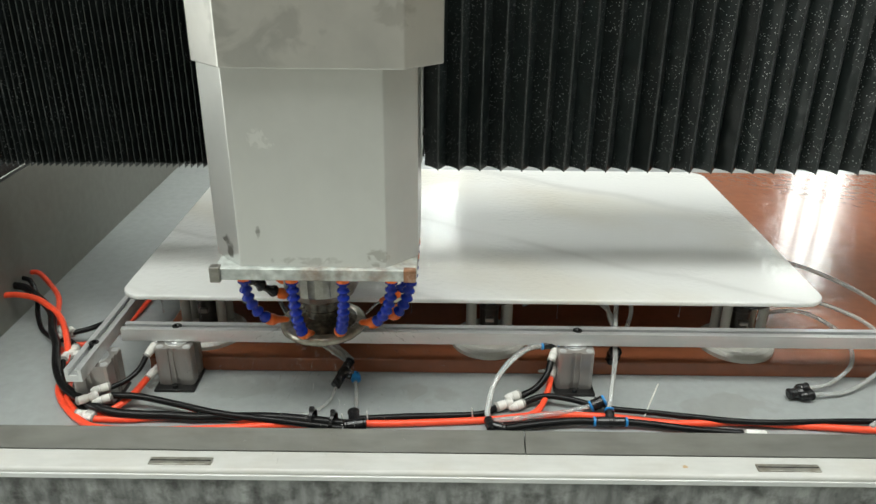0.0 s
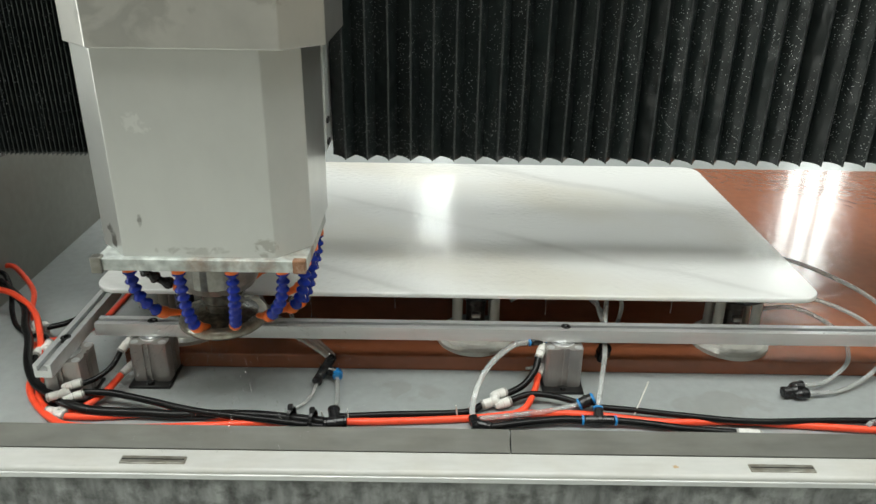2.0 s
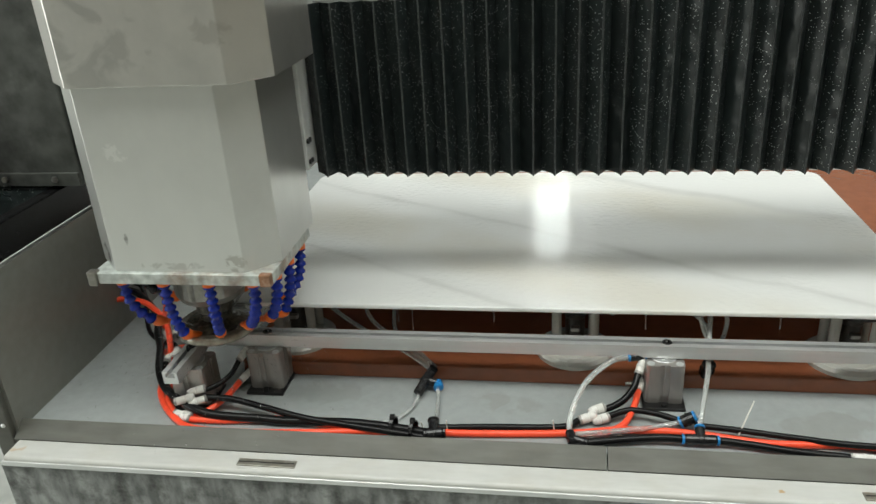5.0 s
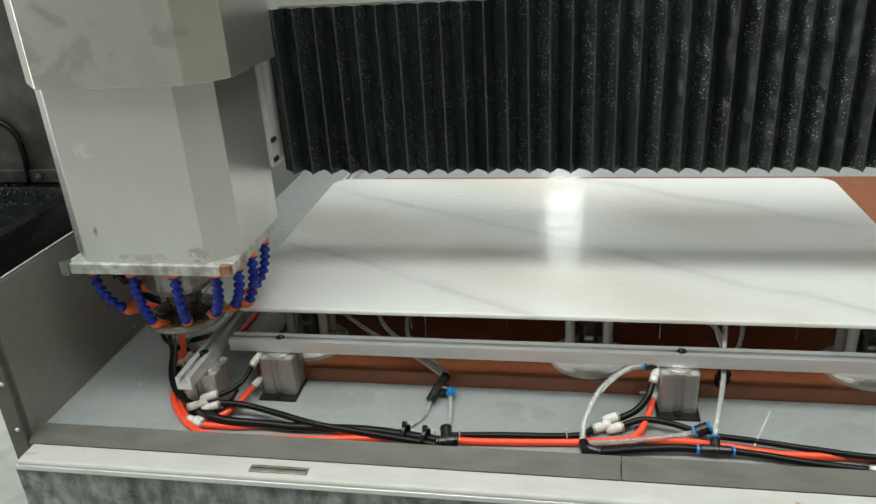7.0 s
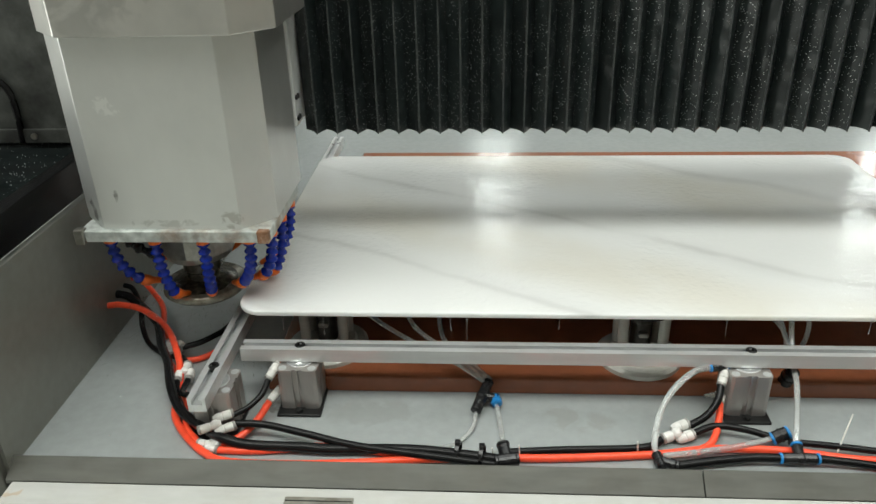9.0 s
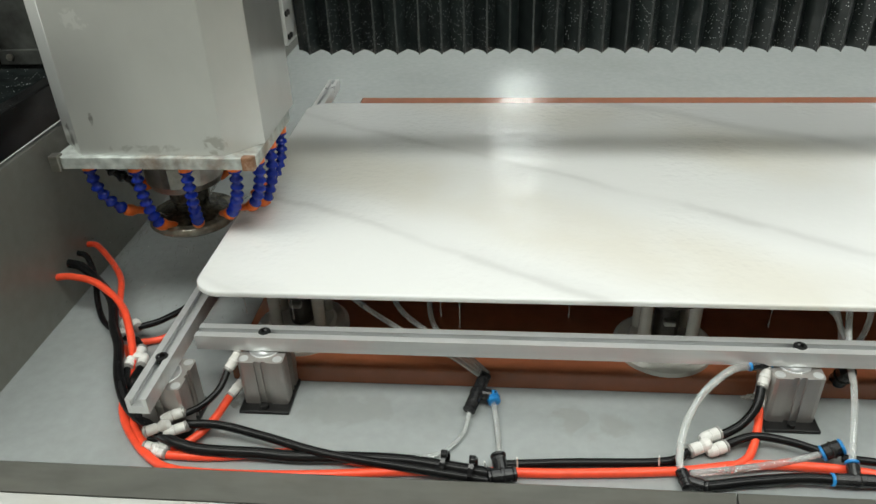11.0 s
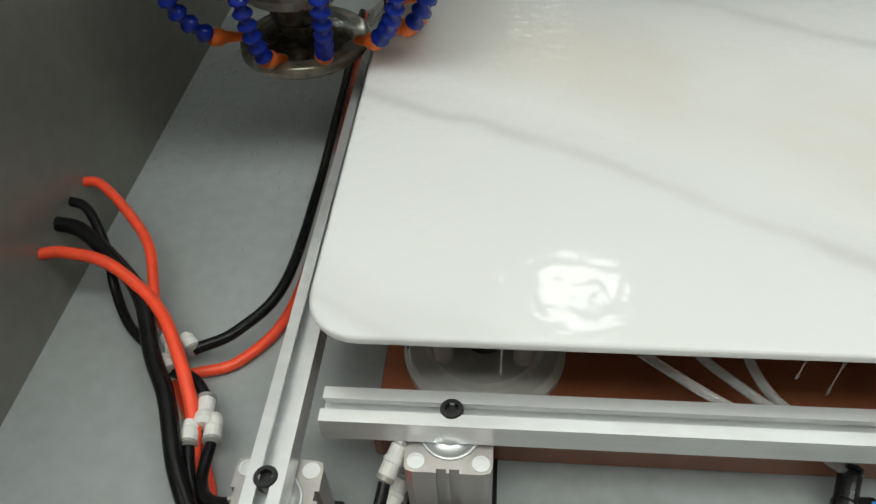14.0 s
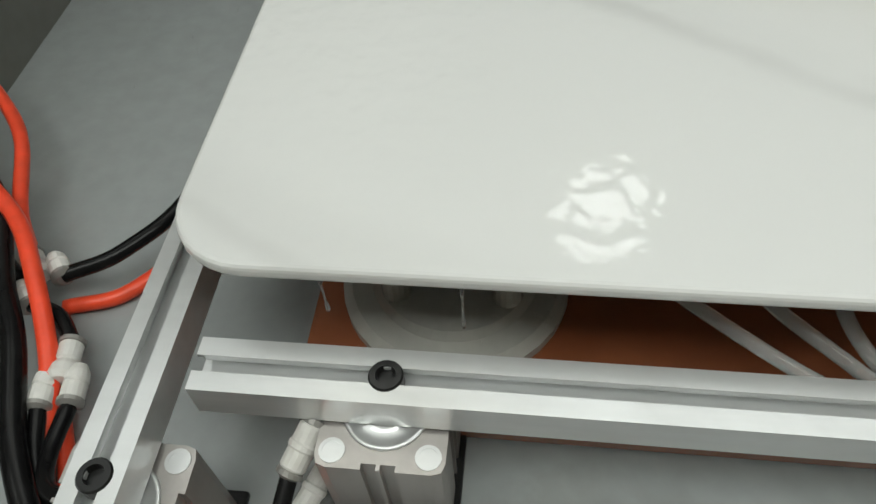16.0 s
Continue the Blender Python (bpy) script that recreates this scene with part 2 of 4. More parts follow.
def bellows_material():
    m = mat("black_bellows_vinyl", (0.0095, 0.0135, 0.0135), 0.3, 0, 60, 0.25, 0.25, (0.018, 0.022, 0.022), 6, 0.6, per_object=0.3)
    n, l = m.node_tree.nodes, m.node_tree.links
    p = n["Principled BSDF"]
    tc = n.new("ShaderNodeTexCoord")
    info = n.new("ShaderNodeObjectInfo")
    add = n.new("ShaderNodeVectorMath")
    mulr = n.new("ShaderNodeVectorMath")
    mulr.operation = "SCALE"
    mulr.inputs[0].default_value = (7, 3, 11)
    l.new(info.outputs["Random"], mulr.inputs["Scale"])
    l.new(tc.outputs["Object"], add.inputs[0])
    l.new(mulr.outputs[0], add.inputs[1])
    v = n.new("ShaderNodeTexVoronoi")
    v.inputs["Scale"].default_value = 240
    l.new(add.outputs[0], v.inputs["Vector"])
    drop = n.new("ShaderNodeMapRange")
    drop.inputs[1].default_value, drop.inputs[2].default_value = 0.12, 0.19
    drop.inputs[3].default_value, drop.inputs[4].default_value = 1, 0
    l.new(v.outputs["Distance"], drop.inputs[0])
    patch = n.new("ShaderNodeTexNoise")
    patch.inputs["Scale"].default_value = 9
    l.new(add.outputs[0], patch.inputs["Vector"])
    pr = n.new("ShaderNodeMapRange")
    pr.inputs[1].default_value, pr.inputs[2].default_value = 0.40, 0.56
    l.new(patch.outputs[0], pr.inputs[0])
    both = n.new("ShaderNodeMath")
    both.operation = "MULTIPLY"
    l.new(drop.outputs[0], both.inputs[0])
    l.new(pr.outputs[0], both.inputs[1])
    mix = n.new("ShaderNodeMix")
    mix.data_type = "RGBA"
    old = p.inputs["Base Color"].links[0].from_socket
    l.new(old, mix.inputs["A"])
    mix.inputs["B"].default_value = (0.75, 0.77, 0.76, 1)
    l.new(both.outputs[0], mix.inputs["Factor"])
    l.new(mix.outputs["Result"], p.inputs["Base Color"])
    # soft dents in the vinyl, a few centimetres tall
    dent = n.new("ShaderNodeTexNoise")
    dent.inputs["Scale"].default_value, dent.inputs["Detail"].default_value = 24, 1
    l.new(add.outputs[0], dent.inputs["Vector"])
    bb = n.new("ShaderNodeBump")
    bb.inputs["Strength"].default_value, bb.inputs["Distance"].default_value = 0.55, 0.012
    l.new(dent.outputs[0], bb.inputs["Height"])
    l.new(p.inputs["Normal"].links[0].from_socket, bb.inputs["Normal"])
    l.new(bb.outputs[0], p.inputs["Normal"])
    return m


def slab_material():
    """White sintered stone with soft grey veins and beige bands, part vein and part painted reflection, under a rippled
    film of water.
    """
    m = bpy.data.materials.new("veined_white_slab")
    m.use_nodes = True
    n, l = m.node_tree.nodes, m.node_tree.links
    p = n["Principled BSDF"]
    tc = n.new("ShaderNodeTexCoord")
    warp = n.new("ShaderNodeTexNoise")
    warp.inputs["Scale"].default_value, warp.inputs["Detail"].default_value = 4.0, 6
    l.new(tc.outputs["Object"], warp.inputs["Vector"])
    off = n.new("ShaderNodeVectorMath")
    off.operation = "MULTIPLY_ADD"
    off.inputs[1].default_value = (0.08, 0.08, 0.0)
    l.new(warp.outputs["Color"], off.inputs[0])
    l.new(tc.outputs["Object"], off.inputs[2])
    rot = n.new("ShaderNodeMapping")
    rot.inputs["Rotation"].default_value = (0, 0, radians(29))
    l.new(off.outputs[0], rot.inputs[0])
    sep = n.new("ShaderNodeSeparateXYZ")
    l.new(rot.outputs[0], sep.inputs[0])

    def band(centre, half, soft):
        d = n.new("ShaderNodeMath")
        d.operation = "SUBTRACT"
        d.inputs[1].default_value = centre
        l.new(sep.outputs["Y"], d.inputs[0])
        a = n.new("ShaderNodeMath")
        a.operation = "ABSOLUTE"
        l.new(d.outputs[0], a.inputs[0])
        r = n.new("ShaderNodeMapRange")
        r.interpolation_type = "SMOOTHSTEP"
        r.inputs[1].default_value, r.inputs[2].default_value = half, half + soft
        r.inputs[3].default_value, r.inputs[4].default_value = 1, 0
        l.new(a.outputs[0], r.inputs[0])
        return r.outputs[0]

    gate = n.new("ShaderNodeTexNoise")
    gate.inputs["Scale"].default_value, gate.inputs["Detail"].default_value = 4.5, 3
    l.new(tc.outputs["Object"], gate.inputs["Vector"])
    gr = n.new("ShaderNodeMapRange")
    gr.inputs[1].default_value, gr.inputs[2].default_value = 0.25, 0.58
    l.new(gate.outputs[0], gr.inputs[0])
    last = None
    for centre, half, soft, colour, amount in VEINS_AND_SHEEN:
        s = n.new("ShaderNodeMath")
        s.operation = "MULTIPLY"
        l.new(band(centre, half, soft), s.inputs[0])
        l.new(gr.outputs[0], s.inputs[1])
        s2 = n.new("ShaderNodeMath")
        s2.operation = "MULTIPLY"
        s2.inputs[1].default_value = amount
        l.new(s.outputs[0], s2.inputs[0])
        mix = n.new("ShaderNodeMix")
        mix.data_type = "RGBA"
        if last is None:
            mix.inputs["A"].default_value = (0.762, 0.768, 0.757, 1)
        else:
            l.new(last, mix.inputs["A"])
        mix.inputs["B"].default_value = (*colour, 1)
        l.new(s2.outputs[0], mix.inputs["Factor"])
        last = mix.outputs["Result"]
    l.new(last, p.inputs["Base Color"])
    p.inputs["Roughness"].default_value = 0.35
    p.inputs["Specular IOR Level"].default_value = 0.25
    p.inputs["Coat Weight"].default_value = 0.62
    p.inputs["Coat Roughness"].default_value = 0.018
    wave = n.new("ShaderNodeTexNoise")
    wave.inputs["Scale"].default_value, wave.inputs["Detail"].default_value = 75, 1.5
    l.new(tc.outputs["Object"], wave.inputs["Vector"])
    wet = n.new("ShaderNodeTexNoise")
    wet.inputs["Scale"].default_value = 5
    l.new(tc.outputs["Object"], wet.inputs["Vector"])
    wr = n.new("ShaderNodeMapRange")
    wr.inputs[1].default_value, wr.inputs[2].default_value = 0.44, 0.60
    wr.inputs[3].default_value, wr.inputs[4].default_value = 0.14, 0.9
    l.new(wet.outputs[0], wr.inputs[0])
    b = n.new("ShaderNodeBump")
    b.inputs["Distance"].default_value = 0.0030
    l.new(wr.outputs[0], b.inputs["Strength"])
    l.new(wave.outputs[0], b.inputs["Height"])
    l.new(b.outputs[0], p.inputs["Coat Normal"])
    return m


# beige bands: part vein, part dim reflection on the wet top put into colour
GREY, BEIGE = (0.44, 0.44, 0.425), (0.66, 0.625, 0.54)
VEINS_AND_SHEEN = [(0.46, 0.02, 0.11, BEIGE, 0.65), (0.86, 0.02, 0.14, BEIGE, 0.7), (0.092, 0.0, 0.045, GREY, 0.20), (0.084, 0.0, 0.010, GREY, 0.22), (0.322, 0.0, 0.040, GREY, 0.14),
         (0.314, 0.0, 0.013, GREY, 0.34), (0.604, 0.0, 0.04, GREY, 0.16), (0.608, 0.0, 0.014, GREY, 0.38), (0.97, 0.0, 0.03, GREY, 0.4)]
M_BELLOWS = bellows_material()
M_SLAB = slab_material()

# ---- mesh helpers ----


def part(name, bm, material, parent=None, label="", smooth=False):
    me = bpy.data.meshes.new(name)
    bm.normal_update()
    bm.to_mesh(me)
    bm.free()
    me.materials.append(material)
    if smooth:
        for f in me.polygons:
            f.use_smooth = True
    ob = new(name, me)
    if parent:
        ob.parent = parent
    return tagged(ob, label)


def box(x0, x1, y0, y1, z0, z1, bevel=0.0, bm=None, seg=2):
    own = bmesh.new()
    bmesh.ops.create_cube(own, size=1)
    for v in own.verts:
        v.co = Vector((x0 + (v.co.x + 0.5) * (x1 - x0), y0 + (v.co.y + 0.5) * (y1 - y0), z0 + (v.co.z + 0.5) * (z1 - z0)))
    if bevel:
        bmesh.ops.bevel(own, geom=own.edges[:], offset=bevel, segments=seg, affect="EDGES", profile=0.5)
    if bm is None:
        return own
    return join(bm, own)


def join(bm, other, m=None):
    me = bpy.data.meshes.new("tmp")
    other.to_mesh(me)
    other.free()
    if m is not None:
        me.transform(m)
    bm.from_mesh(me)
    bpy.data.meshes.remove(me)
    return bm


def prism(section, a, b, axis="x", bevel=0.0, bm=None):
    """A closed section swept straight from a to b. For axis x the section is in y, z; for y in x, z; for z in x, y."""
    own = bmesh.new()

    def place(u, v, w):
        return {"x": (w, u, v), "y": (u, w, v), "z": (u, v, w)}[axis]

    lo = [own.verts.new(place(u, v, a)) for u, v in section]
    hi = [own.verts.new(place(u, v, b)) for u, v in section]
    k = len(section)
    for i in range(k):
        own.faces.new((lo[i], lo[(i + 1) % k], hi[(i + 1) % k], hi[i]))
    own.faces.new(lo)
    own.faces.new(hi)
    bmesh.ops.recalc_face_normals(own, faces=own.faces[:])
    if bevel:
        bmesh.ops.bevel(own, geom=own.edges[:], offset=bevel, segments=2, affect="EDGES", profile=0.5)
    return own if bm is None else join(bm, own)


def lathe(profile, sides=24, bm=None, m=None):
    """Turns a profile of (radius, z) round the z axis."""
    own = bmesh.new()
    rings = []
    for r, z in profile:
        if r < 1e-6:
            rings.append([own.verts.new((0, 0, z))])
        else:
            rings.append([own.verts.new((r * math.cos(2 * math.pi * i / sides), r * math.sin(2 * math.pi * i / sides), z)) for i in range(sides)])
    for a, b in zip(rings, rings[1:]):
        for i in range(sides):
            j = (i + 1) % sides
            quad = [a[i % len(a)], a[j % len(a)], b[j % len(b)], b[i % len(b)]]
            quad = list(dict.fromkeys(quad))
            if len(quad) > 2:
                own.faces.new(quad)
    for ring in (rings[0], rings[-1]):
        if len(ring) > 2:
            own.faces.new(ring)
    bmesh.ops.recalc_face_normals(own, faces=own.faces[:])
    if bm is None:
        if m is not None:
            bmesh.ops.transform(own, matrix=m, verts=own.verts[:])
        return own
    return join(bm, own, m)


def aim(p, q):
    """The pose at p whose z axis points to q."""
    d = Vector(q) - Vector(p)
    return Matrix.Translation(p) @ d.to_track_quat("Z", "Y").to_matrix().to_4x4()


def smooth_line(points, per=8):
    """Catmull-Rom through the points."""
    pts = [Vector(p) for p in points]
    pts = [pts[0] * 2 - pts[1]] + pts + [pts[-1] * 2 - pts[-2]]
    out = []
    for i in range(1, len(pts) - 2):
        p0, p1, p2, p3 = pts[i - 1:i + 3]
        for k in range(per):
            t = k / per
            out.append(0.5 * (2 * p1 + (p2 - p0) * t + (2 * p0 - 5 * p1 + 4 * p2 - p3) * t * t + (3 * p1 - p0 - 3 * p2 + p3) * t ** 3))
    out.append(pts[-2])
    return out


def tube(points, radius, sides=10, bm=None):
    line = smooth_line(points)
    own = bmesh.new()
    rings = []
    up = Vector((0, 0, 1))
    for i, p in enumerate(line):
        d = (line[min(i + 1, len(line) - 1)] - line[max(i - 1, 0)]).normalized()
        side = d.cross(up)
        side = side.normalized() if side.length > 0.05 else Vector((1, 0, 0))
        if rings and side.dot(prev) < 0:
            side = -side
        prev = side
        top = side.cross(d)
        rings.append([own.verts.new(p + radius * (math.cos(a) * side + math.sin(a) * top)) for a in [2 * math.pi * k / sides for k in range(sides)]])
    for a, b in zip(rings, rings[1:]):
        for i in range(sides):
            j = (i + 1) % sides
            own.faces.new((a[i], a[j], b[j], b[i]))
    own.faces.new(rings[0])
    own.faces.new(rings[-1])
    bmesh.ops.recalc_face_normals(own, faces=own.faces[:])
    return own if bm is None else join(bm, own)


def empty(name, m=None):
    ob = new(name)
    if m is not None:
        ob.matrix_world = m
    return ob


# ---- tray and machine frame ----
WALL_X, BACK_Y, RIGHT_X = -0.298, 2.1, 3.2


def tray():
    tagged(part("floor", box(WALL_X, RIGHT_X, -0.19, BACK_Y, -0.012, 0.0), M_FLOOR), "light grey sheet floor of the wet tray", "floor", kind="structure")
    wall = tagged(part("wall_west", prism([(WALL_X, -0.012), (WALL_X, 0.27), (WALL_X - 0.012, 0.27), (WALL_X - 0.012, -0.012)], -0.205, BACK_Y, "y"), M_WALL),
                  "dull grey steel side wall of the tray", "wall", kind="structure")
    tagged(part("wall_east", box(RIGHT_X, RIGHT_X + 0.012, -0.205, BACK_Y, -0.012, 0.27), M_WALL), "dull grey steel side wall of the tray", "wall", kind="structure")
    tagged(part("wall_north", box(WALL_X - 0.012, RIGHT_X + 0.012, BACK_Y, BACK_Y + 0.012, -0.012, 0.27), M_WALL), "dull grey steel back wall of the tray", "wall", kind="structure")
    post = tagged(part("trim_post", prism([(WALL_X - 0.035, -0.218), (WALL_X - 0.004, -0.218), (WALL_X - 0.004, -0.206), (WALL_X - 0.035, -0.206)], -0.2, 0.29, "z", 0.002), M_LIP),
                  "folded steel edge post with small rivets", "trim", kind="structure")
    for z in (0.02, 0.11, 0.205):
        part("rivet", lathe([(0.004, 0), (0.004, 0.001), (0.002, 0.003), (0, 0.0035)], 10, m=pose(WALL_X - 0.014, -0.218, z, 90)), M_ALU, post)
    # front lip: two sheets with an open joint
    for a, b in ((WALL_X - 0.002, 0.6695), (0.6715, RIGHT_X)):
        own = prism([(-0.1885, 0.0145), (-0.1905, 0.0155), (-0.2175, -0.006), (-0.2175, -0.012), (-0.191, -0.012)], a, b, "x")
        tagged(part("trim_lip", own, M_LIP), "worn bare steel lip along the tray front", "trim", kind="structure")
    sec = [(-0.2185, -0.02), (-0.2185, -0.0075), (-0.2205, -0.006)] + [(-0.2565 - 0.0065 * math.sin(a), -0.0125 + 0.0065 * math.cos(a)) for a in [k * math.pi / 14 for k in range(8)]] + [(-0.263, -0.0135), (-0.258, -0.0135)]
    rail = tagged(part("trim_rail", prism(sec, WALL_X + 0.01, RIGHT_X, "x"), M_RAIL, smooth=False), "white painted rounded rail with inset hinges", "trim", kind="structure")
    for x in (0.153, 1.060, 1.96):
        part("hinge", box(x - 0.047, x + 0.047, -0.2525, -0.2365, -0.0075, -0.0040, 0.0012), M_HINGE, rail)
        part("hinge_pin", box(x - 0.045, x + 0.045, -0.2450, -0.2438, -0.0041, -0.0033), M_BOLT, rail)
    tagged(part("trim_strip", box(WALL_X + 0.005, RIGHT_X, -0.2655, -0.256, -0.0225, -0.0137, 0.0015), M_ALU), "bright metal strip under the rail", "trim", kind="structure")
    tagged(part("apron", box(WALL_X, RIGHT_X, -0.2605, -0.240, -0.82, -0.0227), M_APRON), "grey front apron streaked with dried slurry", "wall", kind="structure")


def board():
    ob = tagged(part("base_board", box(0.026, 2.3, -0.010, 1.065, 0.0, 0.028, 0.003), M_BOARD), "glossy orange-brown phenolic board lying on the tray", "board")
    return ob


def slab():
    x0, y0, w, d, r = -0.014, -0.003, 1.217, 0.711, 0.040
    sec = []
    for cx, cy, a0 in ((w - r, r, -90), (w - r, d - r, 0), (r, d - r, 90), (r, r, 180)):
        for k in range(9):
            a = radians(a0 + 90 * k / 8)
            sec.append((x0 + cx + r * math.cos(a), y0 + cy + r * math.sin(a)))
    own = prism(sec, 0.136, 0.145, "z")
    flat = [e for e in own.edges if abs(e.verts[0].co.z - e.verts[1].co.z) < 1e-6]
    bmesh.ops.bevel(own, geom=flat, offset=0.003, segments=3, affect="EDGES", profile=0.5)
    return tagged(part("stone_slab", own, M_SLAB), "wet white veined stone slab with rounded corners", "slab")


def profile_section(w=0.028, h=0.022, slot=0.0085, depth=0.011):
    a, s = w / 2, slot / 2
    return [(-a, 0), (a, 0), (a, h), (s, h), (s, h - 0.0025), (s + 0.0035, h - 0.0025), (s + 0.0035, h - depth), (-s - 0.0035, h - depth),
            (-s - 0.0035, h - 0.0025), (-s, h - 0.0025), (-s, h), (-a, h)]


PROF_Z = 0.0785


def bolt(parent, x, y, z):
    own = lathe([(0.003, -0.008), (0.0082, 0), (0.0082, 0.0066), (0.0074, 0.0076), (0.0048, 0.0076), (0.0044, 0.003), (0, 0.003)], 20)
    ob = part("bolt", own, M_BOLT, parent, "black socket head bolt", smooth=False)
    ob.location = (x, y, z)


def stops():
    front = tagged(part("aluminium_profile", prism([(y - 0.027, z + PROF_Z) for y, z in profile_section()], 0.0, 2.2, "x"), M_ALU),
                   "slotted aluminium profile bolted on air cylinders", "profile", "positioning stops")
    for x in (0.091, 0.772, 1.46, 2.1):
        bolt(front, x, -0.027, PROF_Z + 0.0155)
    side = tagged(part("aluminium_profile", prism([(x - 0.026, z + PROF_Z) for x, z in profile_section(0.026)], -0.164, 0.99, "y"), M_ALU),
                  "slotted aluminium profile bolted on air cylinders", "profile", "positioning stops")
    for y in (-0.084, 0.56):
        bolt(side, -0.026, y, PROF_Z + 0.0155)


def air_cylinder(x, y, turn=0):
    root = tagged(empty("air_cylinder", pose(x, y, 0, 0, 0, turn)), "square aluminium air cylinder on a dark foot plate", "cylinder", "stop cylinders")
    h, z0, z1 = 0.0305, 0.004, 0.0755
    s = []
    # rounded corners and two T slots a face
    def side(ax):
        pts = [(-h + 0.006, -h), (-0.008, -h), (-0.008, -h + 0.003), (-0.001, -h + 0.003), (-0.001, -h), (0.001, -h), (0.001, -h + 0.003), (0.008, -h + 0.003), (0.008, -h), (h - 0.006, -h), (h - 0.0015, -h + 0.0015)]
        c, q = math.cos(ax), math.sin(ax)
        return [(c * u - q * v, q * u + c * v) for u, v in pts]
    for k in range(4):
        s += side(k * math.pi / 2)
    part("body", prism(s, z0, z1, "z"), M_CYL, root)
    for sx in (-1, 1):
        for sy in (-1, 1):
            part("corner_screw", lathe([(0.0062, 0), (0.0062, 0.0008), (0.0045, 0.0008), (0.0045, 0.0004), (0, 0.0004)], 16, m=Matrix.Translation((sx * 0.0225, sy * 0.0225, z1))), M_ALU, root)
    part("piston_collar", lathe([(0.021, z1), (0.021, z1 + 0.0012), (0.019, z1 + 0.0014), (0.0185, z1 + 0.0006), (0.008, z1 + 0.0006), (0.008, 0.0785), (0, 0.0785)], 32), M_ALU, root, "polished piston collar", True)
    foot = box(-0.034, 0.034, -0.046, 0.036, 0, 0.005, 0.0012)
    part("foot_plate", foot, M_BOLT, root, "dark steel foot plate")
    part("foot_bolt", lathe([(0.005, 0.004), (0.005, 0.010), (0, 0.0105)], 12, m=pose(0, -0.038, 0)), M_BOLT, root)
    return root


def suction_cup(x, y):
    root = tagged(empty("suction_pod", pose(x, y, 0.028)), "milky plastic suction pod with a dark core", "suction cup", "pods under the slab")
    part("base", lathe([(0.068, 0), (0.068, 0.007), (0.062, 0.012), (0.05, 0.013), (0.046, 0.018), (0, 0.018)], 36), M_CUP, root, smooth=False)
    for s in (-1, 1):
        part("post", lathe([(0.0085, 0.018), (0.0085, 0.098), (0, 0.098)], 16, m=pose(s * 0.032, -0.02, 0)), M_CUP, root, smooth=False)
        part("post", lathe([(0.0085, 0.018), (0.0085, 0.098), (0, 0.098)], 16, m=pose(s * 0.032, 0.025, 0)), M_CUP, root, smooth=False)
    part("core", lathe([(0.017, 0.018), (0.017, 0.07), (0.019, 0.075), (0.019, 0.098), (0, 0.098)], 24), M_CUPDARK, root, "dark core with metal fitting")
    part("valve", box(-0.008, 0.008, -0.026, -0.014, 0.052, 0.060, 0.002), M_STEEL, root)
    part("cup", lathe([(0.05, 0.098), (0.056, 0.103), (0.058, 0.108), (0, 0.108)], 36), M_BLACKRUB, root, "black rubber suction lip")
    return root


# ---- machine head ----


def chamfered(half, front, cut, back, cut_back=0.03):
    return [(-half + cut, front), (half - cut, front), (half, front + cut), (half, back - cut_back), (half - cut_back, back), (-half + cut_back, back), (-half, back - cut_back), (-half, front + cut)]


def beads(pts, sides=10):
    """One skin over a row of ball joints, from point to point."""
    own = bmesh.new()
    rings = []
    steps = ((0.0, 0.0056), (0.16, 0.0058), (0.30, 0.0076), (0.48, 0.0096), (0.64, 0.0096), (0.78, 0.0076), (0.86, 0.0056))
    for a, b in zip(pts, pts[1:]):
        m = aim(a, b)
        ln = (b - a).length
        for s, r in steps:
            rings.append([own.verts.new(m @ Vector((r * math.cos(2 * math.pi * i / sides), r * math.sin(2 * math.pi * i / sides), s * ln))) for i in range(sides)])
    for a, b in zip(rings, rings[1:]):
        for i in range(sides):
            j = min(range(sides), key=lambda k: (b[k].co - a[i].co).length)
            k = (i + 1) % sides
            q = list(dict.fromkeys((a[i], a[k], b[(j + 1) % sides], b[j])))
            if len(q) > 2 and own.faces.get(q) is None:
                own.faces.new(q)
    own.faces.new(rings[0])
    own.faces.new(rings[-1])
    bmesh.ops.recalc_face_normals(own, faces=own.faces[:])
    return own


def nozzle(parent, x, y, inx, iny, drop, reach, skin, label):
    """A jointed coolant hose that bends inwards to an orange tip."""
    n = max(4, round(math.hypot(drop, reach) / 0.0140))
    pts = []
    for k in range(n + 1):
        s = k / n
        pts.append(Vector((x + inx * reach * s ** 2.7, y + iny * reach * s ** 2.7, 0.263 - drop * s)))
    own = beads(pts)
    ob = part("coolant_nozzle", own, skin, parent, label, True)
    aimed = ((pts[-1] - pts[-2]).normalized() * 0.55 + Vector((inx, iny, 0)) * 0.75).normalized()
    own = lathe([(0.0078, -0.003), (0.0092, 0.002), (0.0092, 0.008), (0.0062, 0.014), (0.0046, 0.030), (0.0036, 0.034), (0.0, 0.033)], 12, m=aim(pts[-1], pts[-1] + aimed))
    part("tip", own, M_ORANGE, ob, "orange nozzle tip", True)
    jet = pts[-1] + aimed * 0.033
    part("water_jet", tube([jet, jet + aimed * 0.012 + Vector((0, 0, -0.002)), jet + aimed * 0.026 + Vector((0, 0, -0.009))], 0.0017, 6), M_WATER, ob, "thin jet of water", True)
    part("collar", lathe([(0.0098, 0.258), (0.0098, 0.266), (0.0075, 0.268)], 12, m=pose(x, y, 0)), M_ORANGE, ob, "orange collar")


